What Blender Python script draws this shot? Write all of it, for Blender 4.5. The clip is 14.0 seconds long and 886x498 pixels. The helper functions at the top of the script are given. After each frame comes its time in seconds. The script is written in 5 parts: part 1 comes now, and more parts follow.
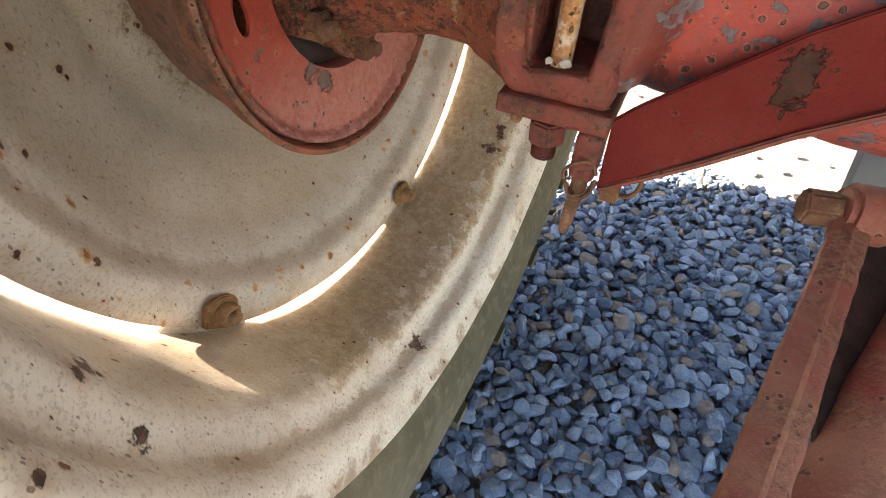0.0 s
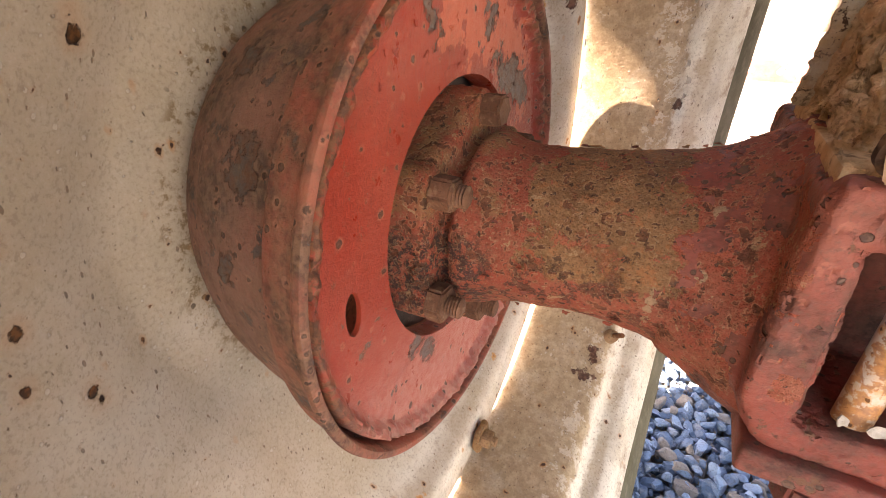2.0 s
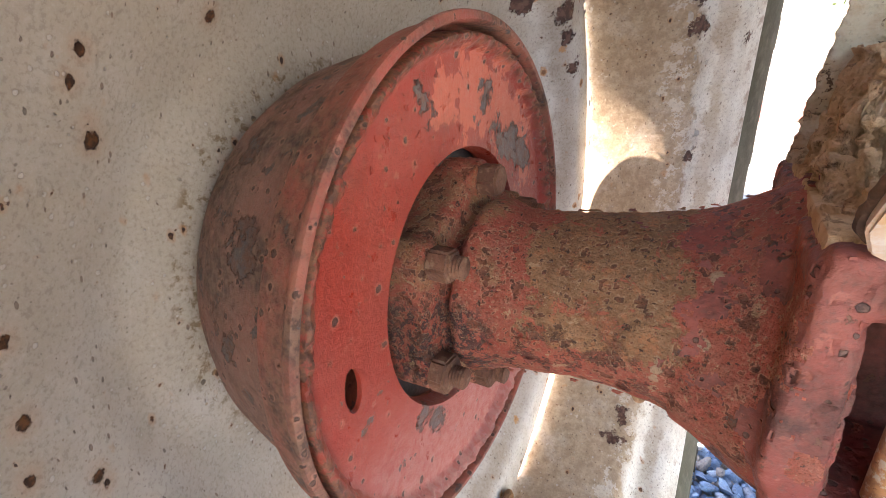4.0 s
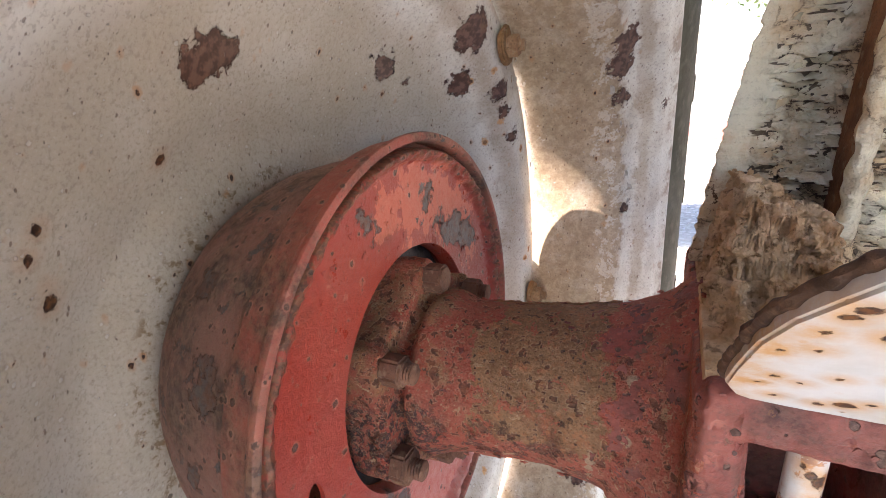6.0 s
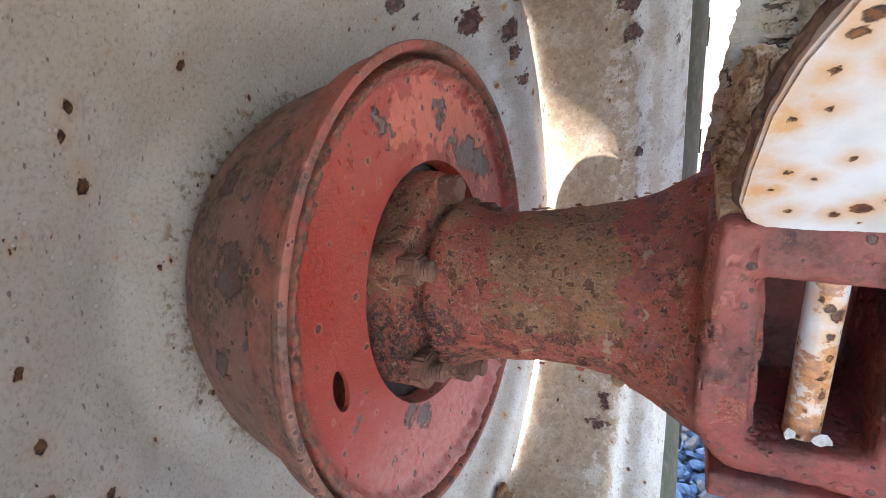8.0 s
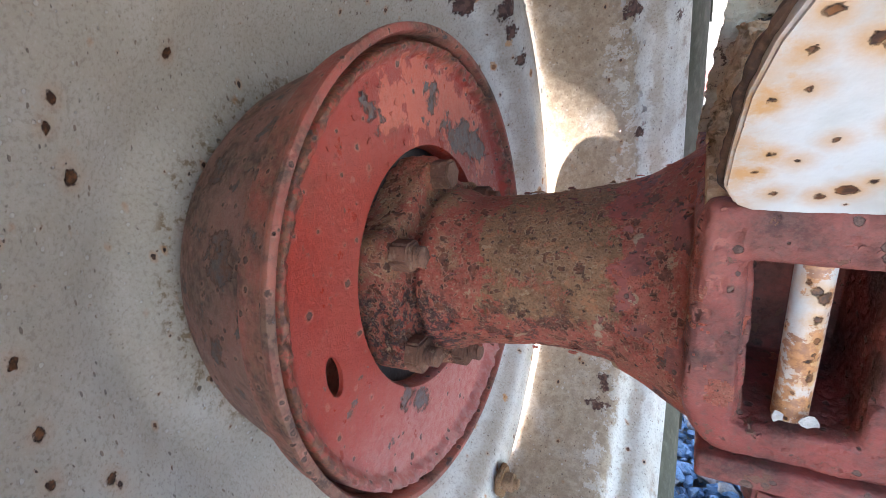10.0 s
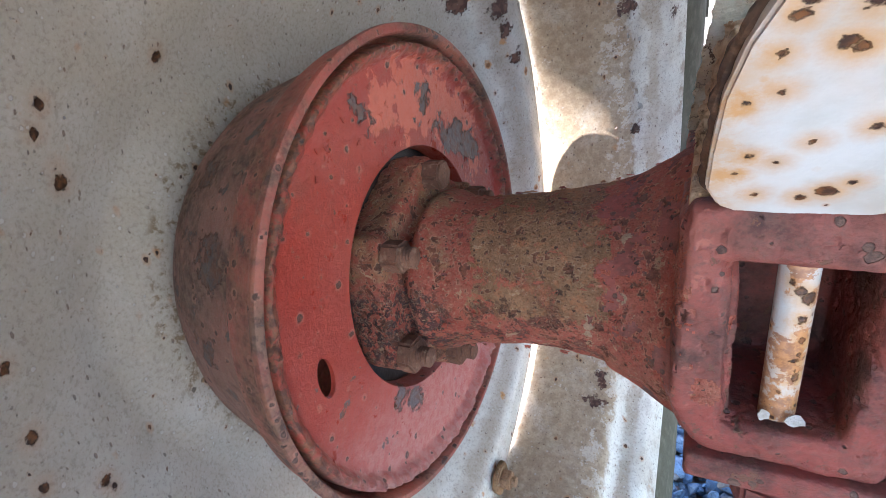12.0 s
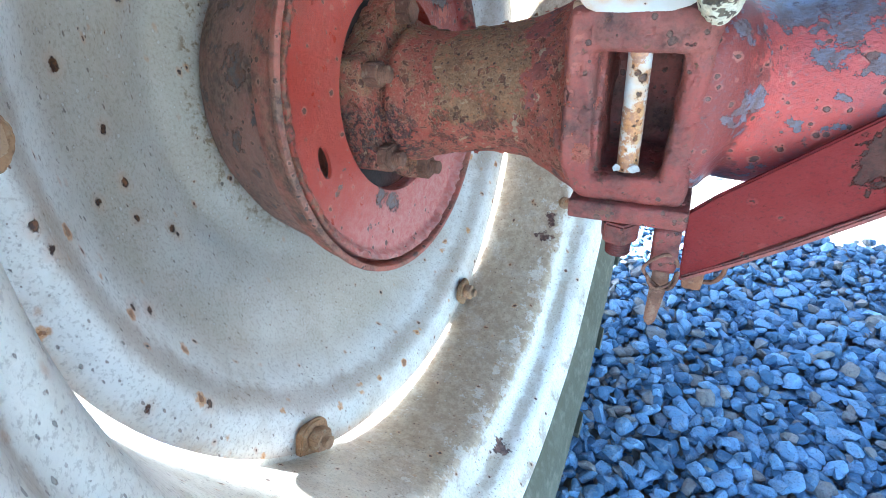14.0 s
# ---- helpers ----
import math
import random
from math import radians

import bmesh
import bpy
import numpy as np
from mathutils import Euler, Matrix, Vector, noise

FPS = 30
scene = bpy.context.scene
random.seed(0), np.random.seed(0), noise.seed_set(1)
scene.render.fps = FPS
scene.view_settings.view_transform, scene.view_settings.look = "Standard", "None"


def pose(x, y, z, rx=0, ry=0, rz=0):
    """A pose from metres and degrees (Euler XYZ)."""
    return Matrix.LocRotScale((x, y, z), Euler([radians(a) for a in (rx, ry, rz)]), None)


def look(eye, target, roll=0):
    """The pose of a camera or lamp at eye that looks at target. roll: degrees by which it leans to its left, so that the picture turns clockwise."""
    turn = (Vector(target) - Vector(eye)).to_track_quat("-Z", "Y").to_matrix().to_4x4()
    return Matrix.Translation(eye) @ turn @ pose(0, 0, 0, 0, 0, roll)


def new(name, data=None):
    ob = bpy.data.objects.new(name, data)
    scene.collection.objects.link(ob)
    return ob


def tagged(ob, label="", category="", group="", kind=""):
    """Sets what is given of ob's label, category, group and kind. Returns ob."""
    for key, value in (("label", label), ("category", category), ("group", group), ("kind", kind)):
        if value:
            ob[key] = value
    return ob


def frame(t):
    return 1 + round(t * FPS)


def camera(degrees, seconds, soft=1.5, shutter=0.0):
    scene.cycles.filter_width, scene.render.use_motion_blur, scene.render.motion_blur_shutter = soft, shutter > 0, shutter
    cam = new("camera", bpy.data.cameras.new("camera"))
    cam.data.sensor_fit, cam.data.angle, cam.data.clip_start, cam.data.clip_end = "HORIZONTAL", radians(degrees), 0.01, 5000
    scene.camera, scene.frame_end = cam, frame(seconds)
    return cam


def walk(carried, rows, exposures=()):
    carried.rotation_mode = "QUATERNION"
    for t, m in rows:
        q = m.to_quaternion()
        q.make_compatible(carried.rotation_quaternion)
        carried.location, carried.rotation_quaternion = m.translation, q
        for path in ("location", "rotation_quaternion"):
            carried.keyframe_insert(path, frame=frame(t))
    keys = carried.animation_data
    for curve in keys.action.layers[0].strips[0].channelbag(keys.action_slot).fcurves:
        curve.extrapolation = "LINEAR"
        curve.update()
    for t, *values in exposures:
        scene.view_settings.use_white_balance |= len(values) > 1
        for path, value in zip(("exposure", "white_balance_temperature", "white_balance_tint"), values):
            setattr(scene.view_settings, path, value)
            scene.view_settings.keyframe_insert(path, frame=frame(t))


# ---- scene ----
cam = camera(86.7, 14.0, 0.55)
# length of the walk, first eye and its tilt; the wheel's axle lies on the x axis, over y = 0
METRES, TILT, LEAN, TURN = 0.53, -45.5, -1.177, 26.336
EYE_X, EYE_Y, EYE = 0.249, -0.3433, 0.6559
ROWS = [
    (0.0, 0.0, 0.0, 0.0, 0.0, 0.0, -0.0),
    (0.5, -0.0812, 0.1725, 0.0056, -1.45, 2.66, 0.31),
    (1.0, -0.1215, 0.1901, 0.0931, -1.14, 7.26, 0.08),
    (1.5, -0.1246, 0.1861, 0.1574, 0.18, 12.54, -0.41),
    (2.0, -0.1548, 0.1566, 0.2186, 1.44, 17.08, -1.18),
    (4.5, -0.0994, 0.1597, 0.2298, 4.96, 23.5, 0.95),
    (5.0, -0.0889, 0.1582, 0.2324, 3.09, 23.26, 3.0),
    (5.5, -0.0967, 0.1114, 0.2869, 2.84, 23.71, 4.21),
    (6.0, -0.0942, 0.0738, 0.3021, 3.48, 25.35, 4.81),
    (6.5, -0.1053, 0.0922, 0.2791, 4.27, 26.39, 5.27),
    (7.0, -0.1035, 0.1033, 0.2455, 4.96, 26.21, 5.46),
    (7.5, -0.1046, 0.105, 0.2239, 5.5, 25.64, 5.45),
    (8.0, -0.1053, 0.1093, 0.2072, 5.88, 24.96, 5.39),
    (8.5, -0.1052, 0.1118, 0.2035, 6.18, 24.29, 5.38),
    (11.0, -0.0823, 0.1106, 0.2113, 7.14, 22.7, 5.97),
    (11.5, -0.0824, 0.1112, 0.2105, 7.23, 22.68, 6.06),
    (12.0, -0.0775, 0.1096, 0.2102, 7.26, 22.69, 6.11),
    (12.5, -0.0747, 0.1052, 0.2113, 7.26, 22.7, 6.13),
    (13.0, -0.0782, 0.0944, 0.2003, 7.21, 21.39, 6.18),
    (13.5, -0.055, 0.0508, 0.1505, 6.72, 16.36, 6.24),
    (14.0, -0.053, -0.0219, 0.0403, 5.36, 10.06, 5.9),
]
EXPOSURES = [
    (0.0, 3.20, 8750, 19), (1.0, 3.50, 9350, 25), (1.5, 3.73, 9450, 28), (2.0, 4.05, 9100, 29), (4.5, 4.08, 6800, 22),
    (6.5, 3.93, 6650, 23), (7.5, 3.94, 6200, 19), (11.0, 3.88, 5800, 16), (13.0, 3.87, 5700, 15), (14.0, 4.22, 5080, 3),
]
MORE = [(2.2, look((0.114, -0.251, 0.684), (-0.730, 1.310, -0.239), 0.7)), (4.3, look((0.1315, -0.241, 0.686), (-0.831, 1.345, -0.058), -3.0))]
walk(cam, sorted(MORE + [(t, pose(EYE_X, EYE_Y, EYE, TILT, LEAN, TURN) @ pose(METRES * x, METRES * y, METRES * z, 90 + pitch, roll, yaw)) for t, x, y, z, yaw, pitch, roll in ROWS], key=lambda row: row[0]), EXPOSURES)

# ---- world and sun ----
SUN_WAY = Vector((1.0, 0.30, -0.82)).normalized()  # the way the sunlight goes
world = bpy.data.worlds.new("sky")
scene.world = world
world.use_nodes = True
sky = world.node_tree.nodes.new("ShaderNodeTexSky")
sky.sky_type, sky.sun_disc = "NISHITA", False
sky.sun_elevation = math.asin(-SUN_WAY.z)
sky.sun_rotation = math.atan2(-SUN_WAY.x, -SUN_WAY.y)
back = world.node_tree.nodes["Background"]
world.node_tree.links.new(sky.outputs["Color"], back.inputs["Color"])
back.inputs["Strength"].default_value = 0.085
sun = new("sun", bpy.data.lights.new("sun", "SUN"))
sun.data.energy, sun.data.angle, sun.data.color = 5.0, radians(0.5), (1.0, 0.95, 0.87)
sun.matrix_world = look((-6.5, -2.3, 10), Vector((-6.5, -2.3, 10)) + SUN_WAY)

# ---- helpers of this scene ----
H = 0.5528  # height of the axle
RNG = np.random.default_rng(7)


class G:
    """A small builder of node materials, in object space (metres)."""

    def __init__(self, name):
        self.m = bpy.data.materials.new(name)
        self.m.use_nodes = True
        self.t = self.m.node_tree
        self.bsdf = self.t.nodes["Principled BSDF"]
        self.co = self.t.nodes.new("ShaderNodeTexCoord").outputs["Object"]

    def put(self, sock, v):
        if isinstance(v, bpy.types.NodeSocket):
            self.t.links.new(v, sock)
        elif isinstance(v, (tuple, list)) and len(v) == 3 and sock.type == "RGBA":
            sock.default_value = (*v, 1)
        else:
            sock.default_value = v

    def noise(self, scale, detail=4, rough=0.55, dist=0.0, co=None):
        n = self.t.nodes.new("ShaderNodeTexNoise")
        self.put(n.inputs["Vector"], co or self.co)
        self.put(n.inputs["Scale"], scale), self.put(n.inputs["Detail"], detail)
        self.put(n.inputs["Roughness"], rough), self.put(n.inputs["Distortion"], dist)
        return n.outputs["Fac"]

    def wob(self, scale, amount):
        """Object coordinates shaken by a noise."""
        n = self.t.nodes.new("ShaderNodeTexNoise")
        self.put(n.inputs["Vector"], self.co), self.put(n.inputs["Scale"], scale), self.put(n.inputs["Detail"], 6), self.put(n.inputs["Roughness"], 0.68)
        a = self.vec("SUBTRACT", n.outputs["Color"], (0.5, 0.5, 0.5))
        b = self.vec("MULTIPLY", a, (amount,) * 3)
        return self.vec("ADD", self.co, b)

    def vec(self, op, a, b):
        n = self.t.nodes.new("ShaderNodeVectorMath")
        n.operation = op
        self.put(n.inputs[0], a), self.put(n.inputs[1], b)
        return n.outputs["Value"] if op in ("DISTANCE", "LENGTH", "DOT_PRODUCT") else n.outputs["Vector"]

    def voro(self, scale, co=None, feature="F1", rnd=1.0):
        n = self.t.nodes.new("ShaderNodeTexVoronoi")
        n.feature = feature
        self.put(n.inputs["Vector"], co or self.co)
        self.put(n.inputs["Scale"], scale), self.put(n.inputs["Randomness"], rnd)
        return n.outputs["Distance"], n.outputs["Distance" if feature == "DISTANCE_TO_EDGE" else "Color"]

    def math(self, op, a, b=0.0):
        n = self.t.nodes.new("ShaderNodeMath")
        n.operation = op
        self.put(n.inputs[0], a), self.put(n.inputs[1], b)
        return n.outputs[0]

    def mul(self, a, b):
        return self.math("MULTIPLY", a, b)

    def top(self, a, b):
        return self.math("MAXIMUM", a, b)

    def inv(self, a):
        return self.math("SUBTRACT", 1.0, a)

    def ramp(self, v, a, b, lo=0.0, hi=1.0):
        n = self.t.nodes.new("ShaderNodeMapRange")
        n.interpolation_type = "SMOOTHSTEP"
        for k, x in (("Value", v), ("From Min", a), ("From Max", b), ("To Min", lo), ("To Max", hi)):
            self.put(n.inputs[k], x)
        return n.outputs["Result"]

    def mix(self, f, a, b, mode="MIX"):
        n = self.t.nodes.new("ShaderNodeMix")
        n.data_type, n.blend_type = "RGBA", mode
        self.put(n.inputs[0], f), self.put(n.inputs[6], a), self.put(n.inputs[7], b)
        return n.outputs[2]

    def island(self):
        return self.t.nodes.new("ShaderNodeNewGeometry").outputs["Random Per Island"]

    def attr(self, name):
        n = self.t.nodes.new("ShaderNodeAttribute")
        n.attribute_name = name
        return n.outputs["Fac"]

    def axis(self, k):
        n = self.t.nodes.new("ShaderNodeSeparateXYZ")
        self.put(n.inputs[0], self.co)
        return n.outputs[k]

    def radius(self):
        """Distance from the axle."""
        n = self.t.nodes.new("ShaderNodeCombineXYZ")
        self.put(n.inputs[1], self.axis(1)), self.put(n.inputs[2], self.math("SUBTRACT", self.axis(2), H))
        return self.vec("LENGTH", n.outputs[0], (0, 0, 0))

    def spots(self, scale, size, share, co=None, soft=0.25, squash=1.0):
        """Scattered dots: share of the cells that hold one, size as a part of the cell."""
        co = co or self.wob(scale * 2.2, 0.35 / scale)
        if squash != 1.0:
            co = self.vec("MULTIPLY", co, (1.0, 1.0, squash))
        d, c = self.voro(scale, co)
        n = self.t.nodes.new("ShaderNodeSeparateColor")
        self.put(n.inputs[0], c)
        on = self.math("LESS_THAN", n.outputs[0], share)
        r = self.math("MULTIPLY_ADD", n.outputs[1], size * 0.7)
        r.node.inputs[2].default_value = size * 0.45
        e = self.math("SUBTRACT", r, d)
        halo = self.ramp(e, -size * 1.3, 0.0)
        return self.mul(self.ramp(e, -soft * size * 0.4, soft * size * 0.4), on), self.mul(halo, on)

    def blobs(self, places, scale=120, ragged=0.012, soft=0.002):
        """Patches with ragged outlines round given places (x, y, z, radius)."""
        co = self.wob(scale, ragged)
        best = None
        for x, y, z, r in places:
            d = self.vec("DISTANCE", co, (x, y, z))
            s = self.math("SUBTRACT", r, d)
            best = s if best is None else self.top(best, s)
        self.ring = self.mul(self.ramp(best, -0.0022, -0.0004), self.inv(self.ramp(best, -0.0003, 0.0006)))
        return self.ramp(best, -soft, soft), self.ramp(best, -0.007, 0.001)

    def bump(self, h, depth, strength=1.0, prev=None):
        n = self.t.nodes.new("ShaderNodeBump")
        self.put(n.inputs["Height"], h), self.put(n.inputs["Distance"], depth), self.put(n.inputs["Strength"], strength)
        if prev is not None:
            self.put(n.inputs["Normal"], prev)
        return n.outputs["Normal"]

    def done(self, colour, rough=0.6, metal=0.0, normal=None, spec=0.5):
        self.put(self.bsdf.inputs["Base Color"], colour)
        self.put(self.bsdf.inputs["Roughness"], rough)
        self.put(self.bsdf.inputs["Metallic"], metal)
        self.put(self.bsdf.inputs["Specular IOR Level"], spec)
        if normal is not None:
            self.put(self.bsdf.inputs["Normal"], normal)
        return self.m


def mesh(bm, name, smooth=40):
    me = bpy.data.meshes.new(name)
    bmesh.ops.recalc_face_normals(bm, faces=bm.faces)
    if smooth:
        for f in bm.faces:
            f.smooth = True
        for e in bm.edges:
            if len(e.link_faces) == 2 and e.calc_face_angle(0) > radians(smooth):
                e.smooth = False
    bm.to_mesh(me)
    bm.free()
    return me


def thing(name, at, label, category, group="", kind=""):
    ob = new(name)
    ob.empty_display_size = 0.02
    ob.location = at
    return tagged(ob, label, category, group, kind)


def part(name, bm, material, parent=None, label="", smooth=40):
    """Links a bmesh, in world coordinates, as one mesh object under its thing or part."""
    ob = new(name, mesh(bm, name, smooth))
    ob.data.materials.append(material)
    if parent is not None:
        ob.parent = parent
        at = Vector(parent.location)
        ob.matrix_parent_inverse = Matrix.Translation(-at)
    return tagged(ob, label)


def lathe(profile, seg=160, closed=True, wobble=0.0, seed=0):
    """Turns a profile of (x, radius) round the axle."""
    bm = bmesh.new()
    rings = []
    for k in range(seg):
        a = 2 * math.pi * k / seg
        ring = []
        for x, r in profile:
            v = Vector((x, r * math.cos(a), H + r * math.sin(a)))
            if wobble:
                d = noise.noise(v * 9 + Vector((seed, 0, 0))) * wobble
                v = Vector((x + d, (r + d) * math.cos(a), H + (r + d) * math.sin(a)))
            ring.append(bm.verts.new(v))
        rings.append(ring)
    n = len(profile)
    for k in range(seg):
        p, q = rings[k], rings[(k + 1) % seg]
        for i in range(n if closed else n - 1):
            j = (i + 1) % n
            bm.faces.new((p[i], p[j], q[j], q[i]))
    return bm


def raised(bm, table):
    """Lifts a turned body along x by the heights in the table (x, height)."""
    xs, hs = zip(*table)
    for v in bm.verts:
        v.co.z += float(np.interp(v.co.x, xs, hs))
    return bm


def curve_pts(pts, steps=6):
    """A smooth line (Catmull-Rom) through the points."""
    P = [Vector(p) for p in pts]
    P = [2 * P[0] - P[1], *P, 2 * P[-1] - P[-2]]
    out = []
    for i in range(1, len(P) - 2):
        a, b, c, d = P[i - 1:i + 3]
        for s in range(steps):
            t = s / steps
            out.append(0.5 * (2 * b + (c - a) * t + (2 * a - 5 * b + 4 * c - d) * t * t + (3 * b - a - 3 * c + d) * t ** 3))
    return out + [P[-2]]


def smooth_profile(pts, steps=5):
    return [(v.x, v.y) for v in curve_pts([(x, r, 0) for x, r in pts], steps)]


def box(lo, hi, bev=0.003, seg=2, bm=None):
    bm = bm or bmesh.new()
    lo, hi = Vector(lo), Vector(hi)
    m = Matrix.Translation((lo + hi) / 2) @ Matrix.Diagonal((*(hi - lo), 1))
    vs = bmesh.ops.create_cube(bm, size=1, matrix=m)["verts"]
    if bev:
        es = list({e for v in vs for e in v.link_edges})
        bmesh.ops.bevel(bm, geom=es, offset=bev, segments=seg, profile=0.6, affect="EDGES")
    return bm


def turned(bm, m):
    bmesh.ops.transform(bm, matrix=m, verts=bm.verts)
    return bm


def along(a, b):
    """A pose at a whose z axis points to b."""
    a, b = Vector(a), Vector(b)
    return Matrix.Translation(a) @ (b - a).to_track_quat("Z", "Y").to_matrix().to_4x4()


def rod(a, b, r, seg=20, r2=None, bev=0.0):
    bm = bmesh.new()
    d = (Vector(b) - Vector(a)).length
    bmesh.ops.create_cone(bm, cap_ends=True, segments=seg, radius1=r, radius2=r if r2 is None else r2, depth=d, matrix=Matrix.Translation((0, 0, d / 2)))
    if bev:
        es = [e for e in bm.edges if len(e.link_faces) == 2 and e.calc_face_angle(0) > 1.0]
        bmesh.ops.bevel(bm, geom=es, offset=bev, segments=2, affect="EDGES")
    return turned(bm, along(a, b))


def hexa(a, b, r, bev=0.0012, spin=0.0):
    """A hexagon head or nut between a and b, its corners rounded off."""
    bm = bmesh.new()
    d = (Vector(b) - Vector(a)).length
    bmesh.ops.create_cone(bm, cap_ends=True, segments=6, radius1=r, radius2=r, depth=d, matrix=Matrix.Translation((0, 0, d / 2)) @ Matrix.Rotation(spin, 4, "Z"))
    bmesh.ops.bevel(bm, geom=list(bm.edges), offset=bev, segments=2, affect="EDGES")
    return turned(bm, along(a, b))


def thread(a, b, r, turns=6):
    """A threaded stub, its ridges turned."""
    bm = bmesh.new()
    d = (Vector(b) - Vector(a)).length
    prof = []
    for k in range(turns):
        z = d * k / turns
        prof += [(z, r * 0.86), (z + d / turns * 0.5, r)]
    prof.append((d, r * 0.8))
    seg, rings = 16, []
    for z, q in prof:
        rings.append([bm.verts.new((q * math.cos(2 * math.pi * k / seg), q * math.sin(2 * math.pi * k / seg), z)) for k in range(seg)])
    for p, q in zip(rings, rings[1:]):
        for k in range(seg):
            bm.faces.new((p[k], p[(k + 1) % seg], q[(k + 1) % seg], q[k]))
    bm.faces.new(rings[-1]), bm.faces.new(rings[0][::-1])
    return turned(bm, along(a, b))


def tube(pts, r, seg=10, steps=6, r2=None):
    """A bent wire or bar through the points."""
    P = curve_pts(pts, steps)
    bm, rings = bmesh.new(), []
    up = Vector((0.31, 0.52, 0.79))
    for i, p in enumerate(P):
        d = (P[min(i + 1, len(P) - 1)] - P[max(i - 1, 0)]).normalized()
        u = d.cross(up).normalized()
        v = d.cross(u)
        q = r if r2 is None else r + (r2 - r) * i / (len(P) - 1)
        rings.append([bm.verts.new(p + q * (math.cos(2 * math.pi * k / seg) * u + math.sin(2 * math.pi * k / seg) * v)) for k in range(seg)])
    for p, q in zip(rings, rings[1:]):
        for k in range(seg):
            bm.faces.new((p[k], p[(k + 1) % seg], q[(k + 1) % seg], q[k]))
    bm.faces.new(rings[-1]), bm.faces.new(rings[0][::-1])
    return bm


def slab(outline, normal, thick, bev=0.001):
    """A plate with the given outline (points in one plane), thickened against the normal."""
    bm = bmesh.new()
    f = bm.faces.new([bm.verts.new(p) for p in outline])
    ex = bmesh.ops.extrude_face_region(bm, geom=[f])
    bmesh.ops.translate(bm, verts=[v for v in ex["geom"] if isinstance(v, bmesh.types.BMVert)], vec=-Vector(normal).normalized() * thick)
    if bev:
        bmesh.ops.bevel(bm, geom=list(bm.edges), offset=bev, segments=2, affect="EDGES")
    return bm


def roughen(bm, amount, scale, seed=0, cuts=0):
    """Shakes a mesh a little, for cast or battered surfaces."""
    if cuts:
        bmesh.ops.subdivide_edges(bm, edges=list(bm.edges), cuts=cuts, use_grid_fill=True)
    bm.normal_update()
    for v in bm.verts:
        d = noise.noise(v.co * scale + Vector((seed, seed * 1.7, 0)))
        v.co += v.normal * d * amount
    return bm


def resample(profile, gap):
    """The same profile with points at most gap apart."""
    out = [profile[0]]
    for p, q in zip(profile, profile[1:]):
        n = max(1, math.ceil(math.dist(p, q) / gap))
        out += [(p[0] + (q[0] - p[0]) * k / n, p[1] + (q[1] - p[1]) * k / n) for k in range(1, n + 1)]
    return out


def crusted(bm, amount, scale, seed=0, share=0.0):
    """Stepped relief of flaking layers; the lost layer is kept as the attribute bare."""
    bare = bm.verts.layers.float.new("bare")
    bm.normal_update()
    shift = Vector((seed * 3.1, seed * 1.7, seed * 0.9))
    for v in bm.verts:
        a = noise.fractal(v.co * scale + shift, 0.6, 2.1, 5)
        b = noise.fractal(v.co * scale * 2.7 - shift, 0.7, 2.1, 4)
        s1, s2 = max(0.0, min(1.0, (a - share) / 0.10)), max(0.0, min(1.0, (b - share - 0.12) / 0.12))
        v[bare] = max(s1, s2 * 0.9)
        v.co += v.normal * amount * (0.35 * b + 0.25 * a - s1 - 0.6 * s2)
    return bm


